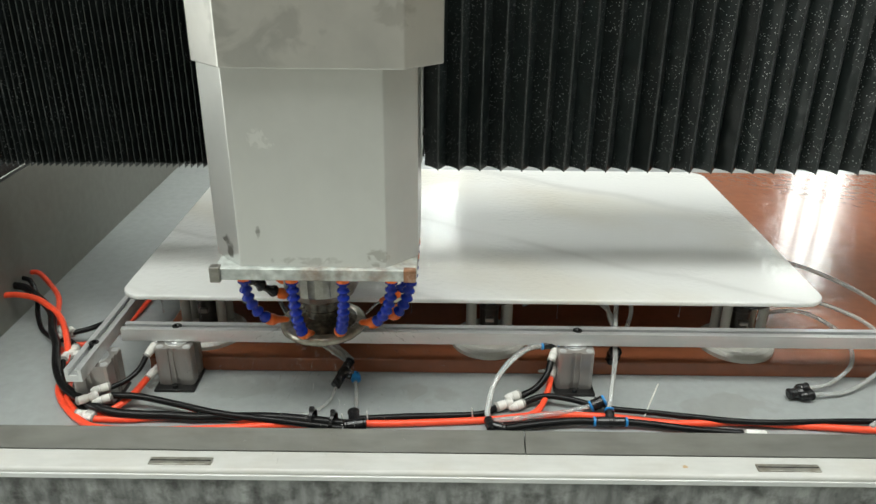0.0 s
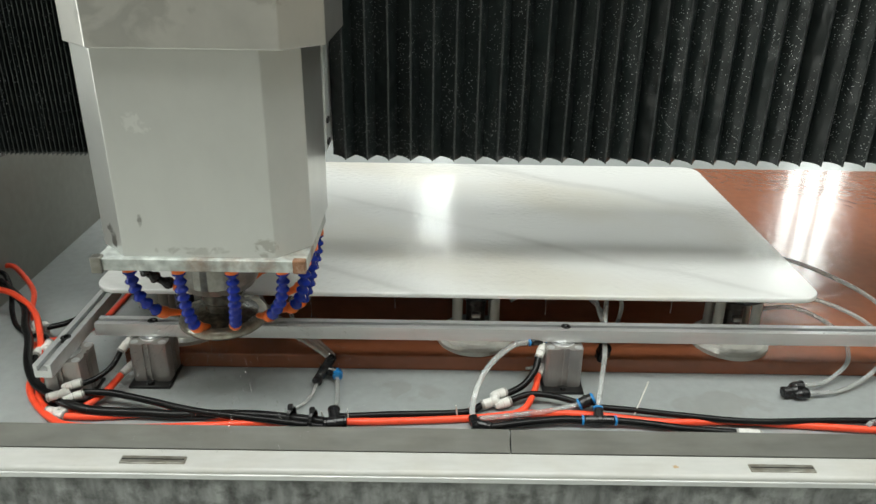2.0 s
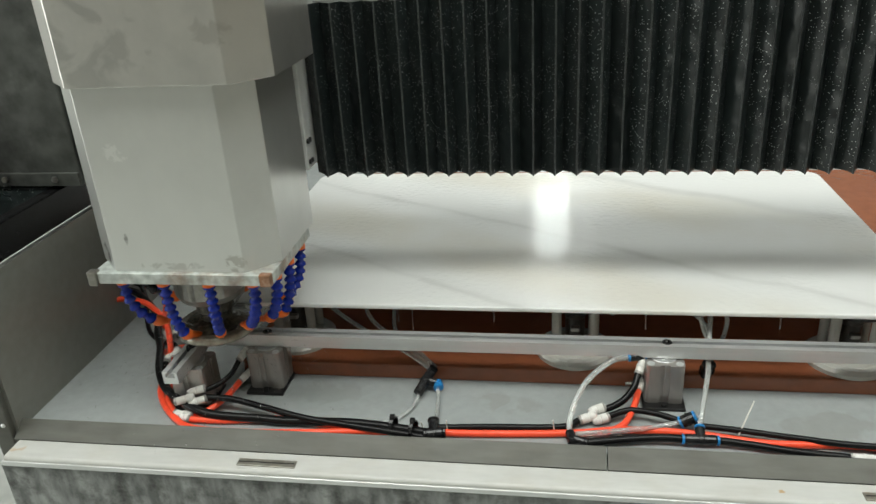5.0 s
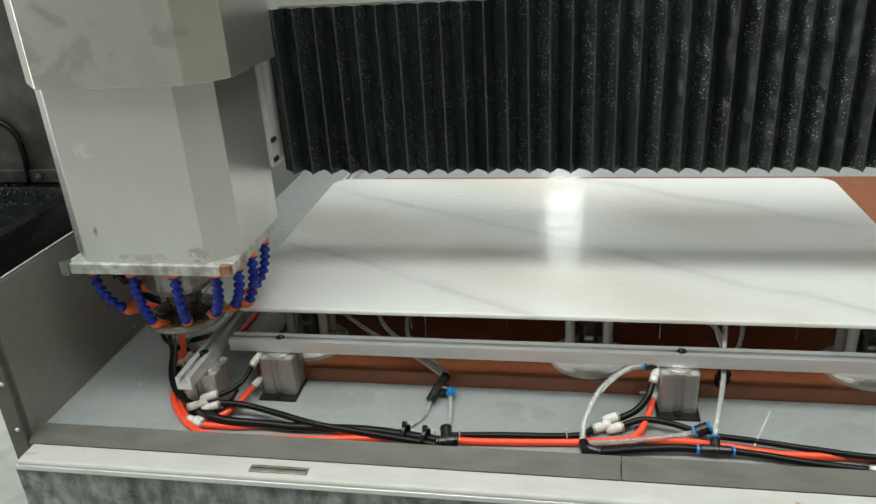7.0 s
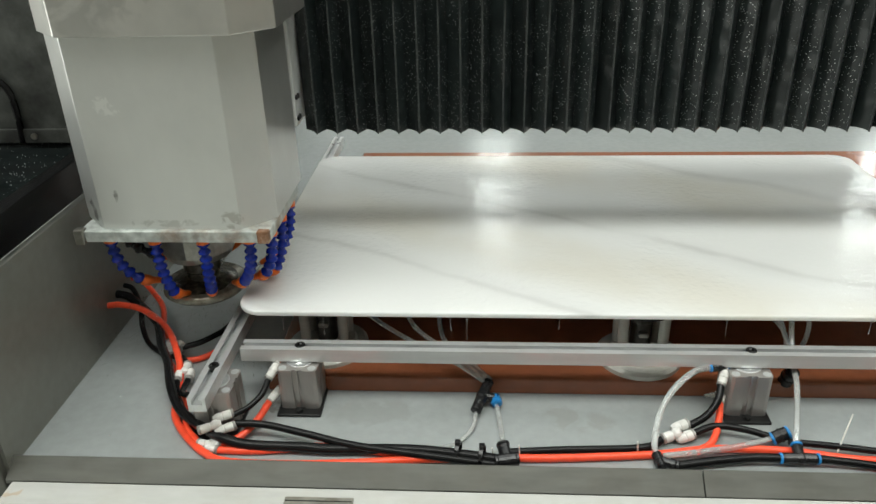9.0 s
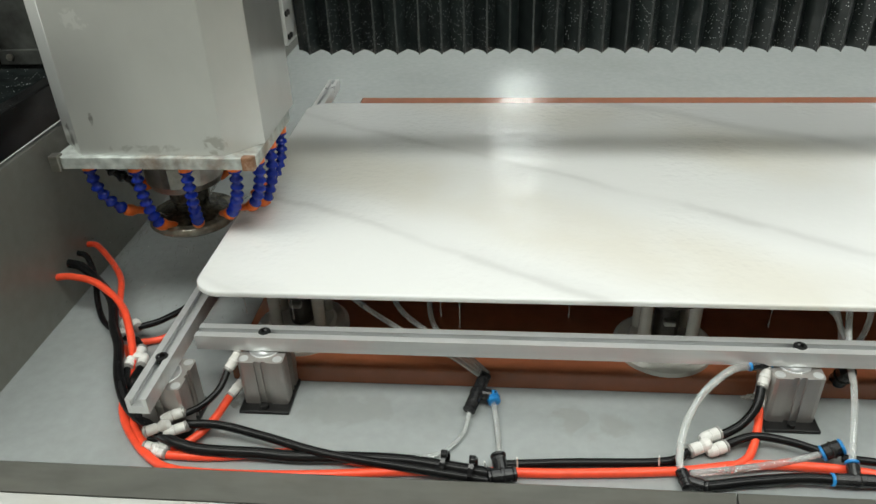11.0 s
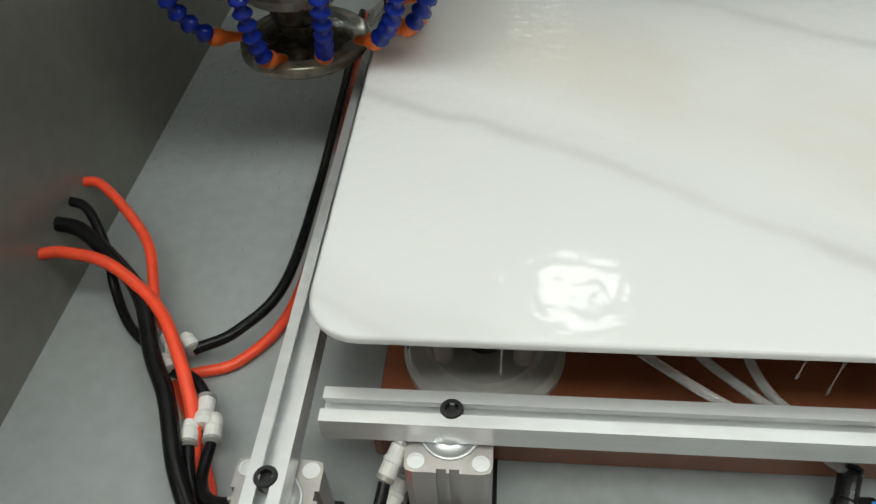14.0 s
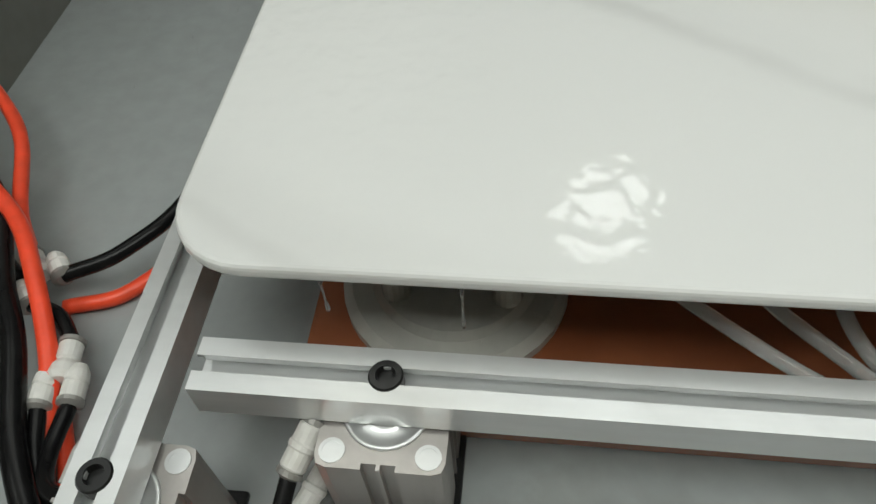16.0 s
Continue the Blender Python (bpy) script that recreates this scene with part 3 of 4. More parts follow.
def machine_head():
    root = tagged(empty("machine_head"), "grey sheet-metal machining head with coolant nozzles", "machine head")
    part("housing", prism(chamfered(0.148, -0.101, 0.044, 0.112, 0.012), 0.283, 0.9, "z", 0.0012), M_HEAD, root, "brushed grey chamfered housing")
    part("sleeve", prism([(x + 0.016, y) for x, y in chamfered(0.166, -0.117, 0.049, 0.122, 0.012)], 0.565, 1.5, "z", 0.0015), M_SLEEVE, root, "wider sliding sleeve")
    plate = part("base_plate", prism([(x + 0.003, y) for x, y in chamfered(0.144, -0.110, 0.010, 0.09, 0.012)], 0.265, 0.283, "z", 0.0015), M_PLATE, root, "corroded bottom plate")
    part("corner_lug", box(-0.147, -0.132, -0.114, -0.099, 0.262, 0.286, 0.002), M_STEEL, plate, "dark corner lug")
    part("corner_lug", box(0.128, 0.146, -0.1115, -0.099, 0.264, 0.284, 0.002), M_RUST, plate, "rusty brown corner")
    part("spindle_nose", lathe([(0.060, 0.266), (0.059, 0.208), (0.053, 0.196), (0.036, 0.194), (0.033, 0.188), (0.0, 0.188)], 32, m=pose(-0.008, 0, 0)), M_STEEL, root, smooth=False)
    wheel = part("grinding_wheel", lathe([(0.026, 0.186), (0.031, 0.178), (0.031, 0.164), (0.027, 0.160), (0.027, 0.148), (0.040, 0.144), (0.052, 0.139), (0.063, 0.136), (0.063, 0.130), (0.05, 0.127), (0, 0.127)], 40, m=pose(-0.008, 0, 0.005)), M_WHEEL, root, "wet dark grinding wheel")
    part("rim", lathe([(0.0635, 0.1385), (0.068, 0.136), (0.069, 0.128), (0.064, 0.123), (0.0615, 0.127)], 40, m=pose(-0.008, 0, 0.005)), M_RIM, wheel, "wet metal wheel rim", True)
    spots = [(-0.104, -0.092, 0.084, 0.034), (-0.034, -0.096, 0.104, 0.020), (0.040, -0.096, 0.102, 0.026), (0.110, -0.092, 0.088, 0.036), (0.136, -0.066, 0.08, 0.024),
             (0.138, -0.012, 0.095, 0.020), (0.138, 0.045, 0.09, 0.028), (-0.122, -0.03, 0.066, 0.052), (-0.122, 0.04, 0.06, 0.045), (0.06, 0.08, 0.07, 0.02), (-0.05, 0.08, 0.07, 0.02)]
    for x, y, drop, reach in spots:
        d = math.hypot(x, y)
        dark = x < -0.11 and y < 0
        nozzle(root, x, y, -x / d, -y / d, drop, reach, M_FITB if dark else M_BLUE, ("black" if dark else "blue") + " jointed plastic coolant nozzle")
    return root


def carriage_plate():
    root = tagged(part("carriage_plate", box(-0.1495, 0.1495, 0.1135, 0.24, 0.372, 1.5, 0.002), M_WHITEPLATE), "pale metal carriage plate with screws", "plate")
    for z in (0.385, 0.42, 0.6):
        for y in (0.1195, 0.131):
            part("screw", lathe([(0.0045, 0), (0.0045, 0.003), (0, 0.003)], 12, m=pose(0.1495, y, z, 0, 90)), M_BOLT, root)
    return root


BEL_Y, BEL_Z, BEL_TOP = 0.15, 0.35, 0.636
RIGHT_END, LEFT_END, OFF = 3.0, -0.25, 0.152


def bellows(name, count, pitch, flip):
    """A folding cover: one empty that moves with the gantry, one rigid fold a part."""
    root = tagged(empty(name), "black folded vinyl bellows cover splashed with water", "bellows", "gantry bellows")
    w = pitch
    own = bmesh.new()
    top = BEL_TOP
    # a fold: a broad lit face and a narrow return, with a slightly arched foot
    xs = [0.0, 0.22 * w, 0.46 * w, 0.60 * w, 0.62 * w, 0.67 * w, 0.69 * w, 1.04 * w]
    ys = [0.011, 0.0035, -0.0045, -0.0090, -0.0112, -0.0112, -0.0090, 0.012]
    zs = [0.0024, 0.0034, 0.0030, 0.0012, 0.0, 0.0, 0.0010, 0.0024]
    front = [[own.verts.new((x * flip, y, BEL_Z + z if k == 0 else top)) for k in range(2)] for x, y, z in zip(xs, ys, zs)]
    back = [[own.verts.new((x * flip, y + 0.002, BEL_Z + z if k == 0 else top)) for k in range(2)] for x, y, z in zip(xs, ys, zs)]
    for side in (front, back):
        for a, b in zip(side, side[1:]):
            own.faces.new((a[0], b[0], b[1], a[1]))
    for a, b, c, d in zip(front, front[1:], back, back[1:]):
        own.faces.new((a[0], c[0], d[0], b[0]))
        own.faces.new((a[1], b[1], d[1], c[1]))
    own.faces.new((front[0][0], front[0][1], back[0][1], back[0][0]))
    own.faces.new((front[-1][0], back[-1][0], back[-1][1], front[-1][1]))
    bmesh.ops.recalc_face_normals(own, faces=own.faces[:])
    first = part("fold", own, M_BELLOWS, root)
    first.data.materials.append(M_FOLDEDGE)
    for f in first.data.polygons:
        if 0.60 * w < abs(f.center.x) < 0.69 * w and f.center.y < -0.0085:
            f.material_index = 1
    folds = [first]
    for _ in range(count - 1):
        o = new("fold", first.data)
        o.parent = root
        folds.append(o)
    return root, folds


def leg_panel():
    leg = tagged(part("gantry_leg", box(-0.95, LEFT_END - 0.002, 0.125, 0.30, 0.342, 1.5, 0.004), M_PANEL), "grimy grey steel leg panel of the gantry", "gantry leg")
    part("cable", tube([(-0.62, 0.121, 0.455), (-0.505, 0.121, 0.462), (-0.462, 0.121, 0.464), (-0.428, 0.121, 0.440), (-0.422, 0.121, 0.400), (-0.425, 0.121, 0.345)], 0.0055), M_BLACKRUB, leg, "black cable on the panel", True)
    part("foot_strip", box(-0.95, LEFT_END - 0.004, 0.119, 0.125, 0.343, 0.368, 0.0015), M_PANEL, leg, "folded bottom strip")
    for x in (-0.30, -0.40, -0.52):
        part("bolt", lathe([(0.006, 0), (0.006, 0.004), (0, 0.0045)], 6, m=pose(x, 0.1192, 0.356, 90)), M_STEEL, leg)
    return leg


def gantry_beam():
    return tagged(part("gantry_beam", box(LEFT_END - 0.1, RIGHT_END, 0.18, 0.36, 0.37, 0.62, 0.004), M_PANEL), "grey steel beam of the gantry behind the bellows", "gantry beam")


def side_cover():
    root = tagged(empty("rail_cover"), "black folded cover along the side rail", "bellows")
    part("cover_edge", box(WALL_X - 0.03, WALL_X - 0.004, -0.2, BACK_Y, 0.275, 0.336, 0.003), M_BLACKRUB, root, "black rubber edge")
    y = -0.2
    k = 0
    while y < 1.0:
        own = prism([(y, 0.30), (y + 0.004, 0.336), (y + 0.014, 0.324), (y + 0.018, 0.30)], -0.95, WALL_X - 0.02, "x")
        part("fold", own, M_BELLOWS, root)
        y += 0.0165
    return root


# ---- hoses and fittings ----


def hose(points, radius, material, label, category="hose", name="hose"):
    return tagged(part(name, tube(points, radius), material, smooth=True), label, category, "air lines")


def fitting(a, b, radius, material, ring, label, branch=None):
    """A push-in fitting from a to b, with rings at its mouths and an optional side branch."""
    root = tagged(empty("hose_fitting"), label, "fitting", "air lines")
    own = bmesh.new()
    ln = (Vector(b) - Vector(a)).length
    r = radius
    lathe([(r * 0.8, 0), (r, ln * 0.06), (r, ln * 0.42), (r * 1.12, ln * 0.46), (r * 1.12, ln * 0.56), (r, ln * 0.6), (r, ln * 0.94), (r * 0.8, ln)], 16, own, aim(a, b))
    ends = [(a, b), (b, a)]
    if branch:
        mid = (Vector(a) + Vector(b)) / 2
        bl = (Vector(branch) - mid).length
        lathe([(r * 0.95, 0), (r * 0.95, bl * 0.9), (r * 0.75, bl)], 16, own, aim(mid, branch))
        ends.append((Vector(branch), mid))
    part("body", own, material, root, smooth=False)
    for p, q in ends:
        p, q = Vector(p), Vector(q)
        out = (p - q).normalized()
        part("release_ring", lathe([(r * 0.7, -0.001), (r * 1.02, 0), (r * 1.02, 0.0025), (r * 0.65, 0.004)], 16, m=aim(p, p + out)), ring, root)
    return root


def y_fitting(stem, mouth_a, mouth_b, radius, material, ring, label):
    """A Y-shaped push-in fitting: one stem, two mouths side by side."""
    root = tagged(empty("hose_fitting"), label, "fitting", "air lines")
    stem, ma, mb = Vector(stem), Vector(mouth_a), Vector(mouth_b)
    axis = ((ma + mb) / 2 - stem).normalized()
    full = ((ma + mb) / 2 - stem).length
    knot = stem + axis * full * 0.5
    r = radius
    own = bmesh.new()
    lathe([(r * 0.8, 0), (r * 1.05, full * 0.05), (r * 1.05, full * 0.3), (r * 0.9, full * 0.33), (r * 1.2, full * 0.42), (r * 1.3, full * 0.55), (r * 0.9, full * 0.64)], 16, own, aim(stem, knot))
    for q in (ma, mb):
        ln = full * 0.58
        lathe([(r * 0.6, 0), (r * 0.95, ln * 0.2), (r * 1.05, ln * 0.45), (r * 0.92, ln * 0.5), (r * 1.05, ln * 0.55), (r * 1.05, ln * 0.93), (r * 0.8, ln)], 16, own, aim(q - axis * ln, q))
    part("body", own, material, root)
    for p in (stem, ma, mb):
        out = -axis if p is stem else axis
        part("release_ring", lathe([(r * 0.7, -0.002), (r * 1.15, -0.001), (r * 1.15, 0.0015), (r * 0.65, 0.0035)], 16, m=aim(p, p + out)), ring, root)
    return root


def air_lines():
    B, O, C = M_BLACKRUB, M_ORHOSE, M_CLEAR
    lb, lo, lc = "black rubber air hose lying on the tray", "bright orange plastic air hose", "clear plastic tube with water drops"
    # in through the side wall
    hose([(-0.302, 0.178, 0.069), (-0.275, 0.173, 0.066), (-0.24, 0.150, 0.056), (-0.199, 0.110, 0.048), (-0.170, 0.052, 0.040), (-0.145, 0.012, 0.037), (-0.118, -0.048, 0.032), (-0.090, -0.090, 0.024), (-0.056, -0.118, 0.020), (-0.015, -0.145, 0.020),
          (0.031, -0.157, 0.015), (0.109, -0.156, 0.011), (0.150, -0.158, 0.010), (0.207, -0.156, 0.010), (0.281, -0.157, 0.011), (0.353, -0.167, 0.012), (0.40, -0.175, 0.012)], 0.0075, B, lb)
    hose([(-0.302, 0.140, 0.066), (-0.275, 0.142, 0.067), (-0.231, 0.133, 0.062), (-0.18, 0.098, 0.050), (-0.148, 0.054, 0.043), (-0.122, 0.002, 0.028), (-0.112, -0.046, 0.012), (-0.102, -0.085, 0.006), (-0.071, -0.128, 0.006), (-0.028, -0.167, 0.006), (0.012, -0.184, 0.006),
          (0.1, -0.186, 0.0058), (0.2, -0.180, 0.006), (0.291, -0.170, 0.006), (0.4, -0.165, 0.006), (0.485, -0.162, 0.006), (0.617, -0.151, 0.006), (0.70, -0.137, 0.006), (0.80, -0.138, 0.006),
          (0.908, -0.154, 0.006), (1.026, -0.150, 0.006), (1.103, -0.156, 0.006), (1.3, -0.168, 0.006), (1.7, -0.16, 0.006)], 0.0058, O, lo)
    hose([(-0.302, 0.241, 0.067), (-0.28, 0.238, 0.066), (-0.24, 0.205, 0.051), (-0.214, 0.172, 0.042), (-0.192, 0.116, 0.034), (-0.171, 0.083, 0.029)], 0.0052, O, lo)
    hose([(-0.302, 0.209, 0.070), (-0.28, 0.202, 0.066), (-0.255, 0.169, 0.047), (-0.245, 0.142, 0.022), (-0.221, 0.106, 0.010), (-0.184, 0.074, 0.010)], 0.0048, B, lb)
    # along the front
    hose([(0.40, -0.155, 0.0075), (0.486, -0.147, 0.0075), (0.6, -0.139, 0.0075), (0.633, -0.122, 0.010)], 0.0055, B, lb)
    hose([(0.40, -0.182, 0.0085), (0.30, -0.172, 0.014), (0.193, -0.158, 0.017), (0.113, -0.137, 0.02), (0.05, -0.124, 0.024), (0.007, -0.128, 0.028)], 0.0056, B, lb)
    hose([(0.004, -0.121, 0.038), (0.024, -0.108, 0.042), (0.040, -0.086, 0.050), (0.046, -0.060, 0.062)], 0.0045, B, lb)
    hose([(-0.012, -0.150, 0.008), (0.012, -0.140, 0.010), (0.033, -0.108, 0.016), (0.044, -0.066, 0.022)], 0.0055, O, lo)
    hose([(-0.014, -0.160, 0.006), (0.05, -0.160, 0.006), (0.154, -0.148, 0.006), (0.27, -0.166, 0.006)], 0.0055, O, lo)
    # second cylinder
    hose([(0.672, -0.103, 0.018), (0.699, -0.090, 0.026), (0.718, -0.074, 0.042), (0.727, -0.052, 0.060)], 0.0056, B, lb)
    hose([(0.672, -0.146, 0.007), (0.70, -0.128, 0.010), (0.718, -0.092, 0.018), (0.728, -0.058, 0.028)], 0.0052, O, lo)
    hose([(0.675, -0.113, 0.012), (0.71, -0.102, 0.018), (0.75, -0.108, 0.018), (0.788, -0.120, 0.014)], 0.0052, B, lb)
    hose([(0.641, -0.174, 0.007), (0.695, -0.166, 0.010), (0.75, -0.160, 0.012), (0.785, -0.160, 0.012)], 0.0065, B, lb)
    hose([(0.836, -0.160, 0.012), (0.88, -0.164, 0.010), (0.946, -0.172, 0.007), (1.02, -0.178, 0.006)], 0.0058, B, lb)
    hose([(0.806, -0.128, 0.014), (0.87, -0.136, 0.014), (0.95, -0.146, 0.012), (1.05, -0.160, 0.014), (1.236, -0.150, 0.011), (1.7, -0.15, 0.01)], 0.005, B, lb)
    # clear tubes
    def tube_line(points, r=0.0038):
        hose(points, r, C, lc, "tube", "clear_tube")
    tube_line([(0.713, -0.040, 0.077), (0.685, -0.052, 0.078), (0.650, -0.078, 0.063), (0.627, -0.108, 0.042), (0.616, -0.140, 0.020), (0.617, -0.158, 0.010)], 0.0048)
    tube_line([(0.811, -0.142, 0.020), (0.821, -0.105, 0.042), (0.833, -0.060, 0.062), (0.840, -0.022, 0.071), (0.846, 0.018, 0.10), (0.850, 0.04, 0.128)], 0.0042)
    tube_line([(0.850, 0.012, 0.07), (0.838, 0.02, 0.095), (0.832, 0.035, 0.115), (0.82, 0.06, 0.130)])
    tube_line([(0.862, 0.02, 0.06), (0.872, 0.025, 0.09), (0.875, 0.035, 0.115), (0.862, 0.05, 0.130)])
    tube_line([(0.69, 0.08, 0.09), (0.74, 0.075, 0.122), (0.80, 0.07, 0.118), (0.845, 0.05, 0.09), (0.852, 0.03, 0.05)])
    tube_line([(0.625, -0.160, 0.012), (0.68, -0.150, 0.012), (0.74, -0.136, 0.012), (0.786, -0.122, 0.014)], 0.0042)
    tube_line([(0.378, -0.020, 0.028), (0.335, -0.010, 0.055), (0.28, 0.006, 0.075), (0.215, 0.045, 0.09), (0.15, 0.09, 0.11)])
    tube_line([(0.383, -0.016, 0.028), (0.35, -0.006, 0.052), (0.305, 0.012, 0.075), (0.262, 0.045, 0.09), (0.235, 0.09, 0.115)])
    tube_line([(0.386, -0.014, 0.028), (0.357, -0.002, 0.05), (0.318, 0.014, 0.075), (0.303, 0.05, 0.09), (0.30, 0.12, 0.12)])
    tube_line([(0.393, -0.046, 0.010), (0.399, -0.085, 0.006), (0.402, -0.125, 0.006), (0.40, -0.15, 0.014)])
    tube_line([(0.363, -0.068, 0.009), (0.356, -0.105, 0.006), (0.33, -0.138, 0.005), (0.29, -0.146, 0.005)], 0.003)
    tube_line([(1.14, 0.09, 0.075), (1.2, 0.075, 0.085), (1.262, 0.04, 0.06), (1.262, -0.01, 0.033), (1.215, -0.045, 0.014), (1.165, -0.064, 0.014)])
    tube_line([(1.16, 0.12, 0.085), (1.25, 0.11, 0.085), (1.33, 0.06, 0.06), (1.32, -0.01, 0.033), (1.24, -0.06, 0.008), (1.165, -0.080, 0.012)])
    tube_line([(1.2, 0.3, 0.10), (1.30, 0.23, 0.09), (1.37, 0.12, 0.075), (1.365, 0.01, 0.045), (1.30, -0.10, 0.012), (1.22, -0.165, 0.012)], 0.0042)
    # cut-off ends of cable ties that stand up from the bundle
    for a, b in (((0.868, -0.143, 0.010), (0.893, -0.112, 0.052)), ((0.425, -0.160, 0.010), (0.424, -0.160, 0.026)), ((0.592, -0.148, 0.010), (0.590, -0.150, 0.028)), ((0.388, -0.168, 0.014), (0.386, -0.172, 0.030))):
        own = tube([a, [(p + q) / 2 for p, q in zip(a, b)], b], 0.0011, 6)
        tagged(part("cable_tie_tail", own, M_FITW), "thin white cut end of a cable tie", "cable tie", "cable ties")
    for x, y, w in ((0.338, -0.163, 0.017), (0.372, -0.170, 0.017)):
        own = lathe([(0.0135, -0.003), (0.0150, -0.003), (0.0150, 0.003), (0.0135, 0.003), (0.0135, -0.003)], 18, m=pose(x, y, 0.0145, 0, 90, -12))
        tie = tagged(part("cable_tie", own, M_FITB), "black cable tie round the hose bundle", "cable tie", "cable ties")
        part("tie_head", box(x - 0.004, x + 0.004, y - 0.004, y + 0.004, 0.0285, 0.0345, 0.001), M_FITB, tie)
    # fittings
    W, K, R, G = M_FITW, M_FITB, M_BLUERING, M_RING
    lw, lk = "white push-in hose fitting on the tray", "black push-in hose fitting with blue ring"
    y_fitting((-0.038, -0.146, 0.030), (0.003, -0.119, 0.040), (0.008, -0.131, 0.027), 0.0064, W, G, lw)
    y_fitting((-0.042, -0.148, 0.008), (-0.010, -0.150, 0.008), (-0.012, -0.160, 0.007), 0.0058, W, G, lw)
    y_fitting((0.633, -0.122, 0.010), (0.670, -0.100, 0.020), (0.676, -0.114, 0.012), 0.0074, W, G, lw)
    fitting((0.046, -0.060, 0.062), (0.055, -0.040, 0.072), 0.0066, W, G, lw)
    fitting((0.044, -0.066, 0.022), (0.054, -0.044, 0.028), 0.0062, W, G, lw)
    fitting((0.727, -0.054, 0.058), (0.735, -0.038, 0.070), 0.0070, W, G, lw)
    fitting((0.728, -0.058, 0.027), (0.735, -0.040, 0.034), 0.0062, W, G, lw)
    plug = tagged(empty("flow_plug"), "small chrome plug beside the cylinder", "plug")
    part("body", lathe([(0.0022, 0), (0.003, 0.004), (0.0022, 0.006), (0.004, 0.010), (0.004, 0.018)], 12, m=aim((0.708, -0.046, 0.030), (0.735, -0.042, 0.030))), M_STEEL, plug)
    part("nut", lathe([(0.0058, 0.018), (0.0058, 0.026)], 6, m=aim((0.708, -0.046, 0.030), (0.735, -0.042, 0.030))), M_FITW, plug)
    y_fitting((-0.171, 0.082, 0.028), (-0.142, 0.067, 0.028), (-0.155, 0.045, 0.026), 0.0068, W, G, lw)
    y_fitting((-0.116, 0.020, 0.026), (-0.101, -0.018, 0.026), (-0.119, -0.022, 0.026), 0.0068, W, G, lw)
    fitting((0.381, -0.018, 0.027), (0.363, -0.066, 0.012), 0.0084, K, K, lk, (0.392, -0.040, 0.013))
    fitting((0.392, -0.040, 0.013), (0.3945, -0.048, 0.0115), 0.0084, R, R, "blue release ring of a black fitting")
    y_fitting((1.128, -0.078, 0.012), (1.162, -0.064, 0.015), (1.164, -0.08, 0.012), 0.0082, K, K, lk)
    fitting((0.786, -0.160, 0.012), (0.834, -0.160, 0.012), 0.0078, K, R, lk, (0.811, -0.142, 0.020))
    fitting((0.788, -0.120, 0.013), (0.806, -0.118, 0.022), 0.0095, K, R, lk)
    fitting((0.617, -0.158, 0.010), (0.620, -0.176, 0.008), 0.0072, K, K, lk, (0.640, -0.174, 0.008))
    fitting((0.393, -0.178, 0.012), (0.420, -0.172, 0.012), 0.0095, K, K, lk, (0.402, -0.152, 0.018))
    fitting((0.713, -0.040, 0.077), (0.737, -0.034, 0.077), 0.0064, K, R, lk)
    fitting((0.842, -0.004, 0.029), (0.843, -0.016, 0.052), 0.0110, K, K, "black speed control valve behind the profile")
    fitting((1.018, -0.178, 0.007), (1.05, -0.18, 0.007), 0.006, W, G, lw)
    # beside the side stop
    hose([(-0.142, 0.067, 0.028), (-0.108, 0.088, 0.030), (-0.078, 0.145, 0.030), (-0.074, 0.28, 0.026), (-0.080, 0.42, 0.016), (-0.09, 0.7, 0.008)], 0.0052, B, lb)
    hose([(-0.146, 0.056, 0.007), (-0.106, 0.074, 0.006), (-0.074, 0.135, 0.006), (-0.066, 0.28, 0.006), (-0.072, 0.45, 0.006), (-0.08, 0.7, 0.006)], 0.0052, O, lo)
    hose([(-0.155, 0.045, 0.026), (-0.133, 0.038, 0.027), (-0.116, 0.020, 0.026)], 0.005, B, lb)
    hose([(-0.119, -0.022, 0.026), (-0.107, -0.055, 0.022), (-0.084, -0.088, 0.012), (-0.062, -0.112, 0.010), (-0.048, -0.128, 0.02), (-0.036, -0.144, 0.029)], 0.0050, B, lb)
    hose([(-0.101, -0.020, 0.026), (-0.098, -0.052, 0.028), (-0.084, -0.072, 0.036), (-0.055, -0.078, 0.044)], 0.0048, B, lb)
    hose([(-0.157, 0.046, 0.007), (-0.126, 0.0, 0.007), (-0.098, -0.05, 0.007), (-0.075, -0.11, 0.007), (-0.042, -0.148, 0.008)], 0.0050, O, lo)


# ---- water ----


def water_drips():
    """Thin threads of water that hang under the slab's front edge."""
    for x, ln in ((0.060, 0.030), (0.124, 0.038), (0.323, 0.026), (0.348, 0.044), (0.489, 0.022), (0.74, 0.030), (0.95, 0.024)):
        own = lathe([(0.0012, 0), (0.0006, -ln * 0.35), (0.0005, -ln * 0.7), (0.0012, -ln * 0.9), (0.0009, -ln * 0.98), (0, -ln)], 8, m=pose(x, 0.0015, 0.1372))
        tagged(part("water_drip", own, M_WATER, smooth=True), "thin thread of water under the slab edge", "water", "drips under the slab")


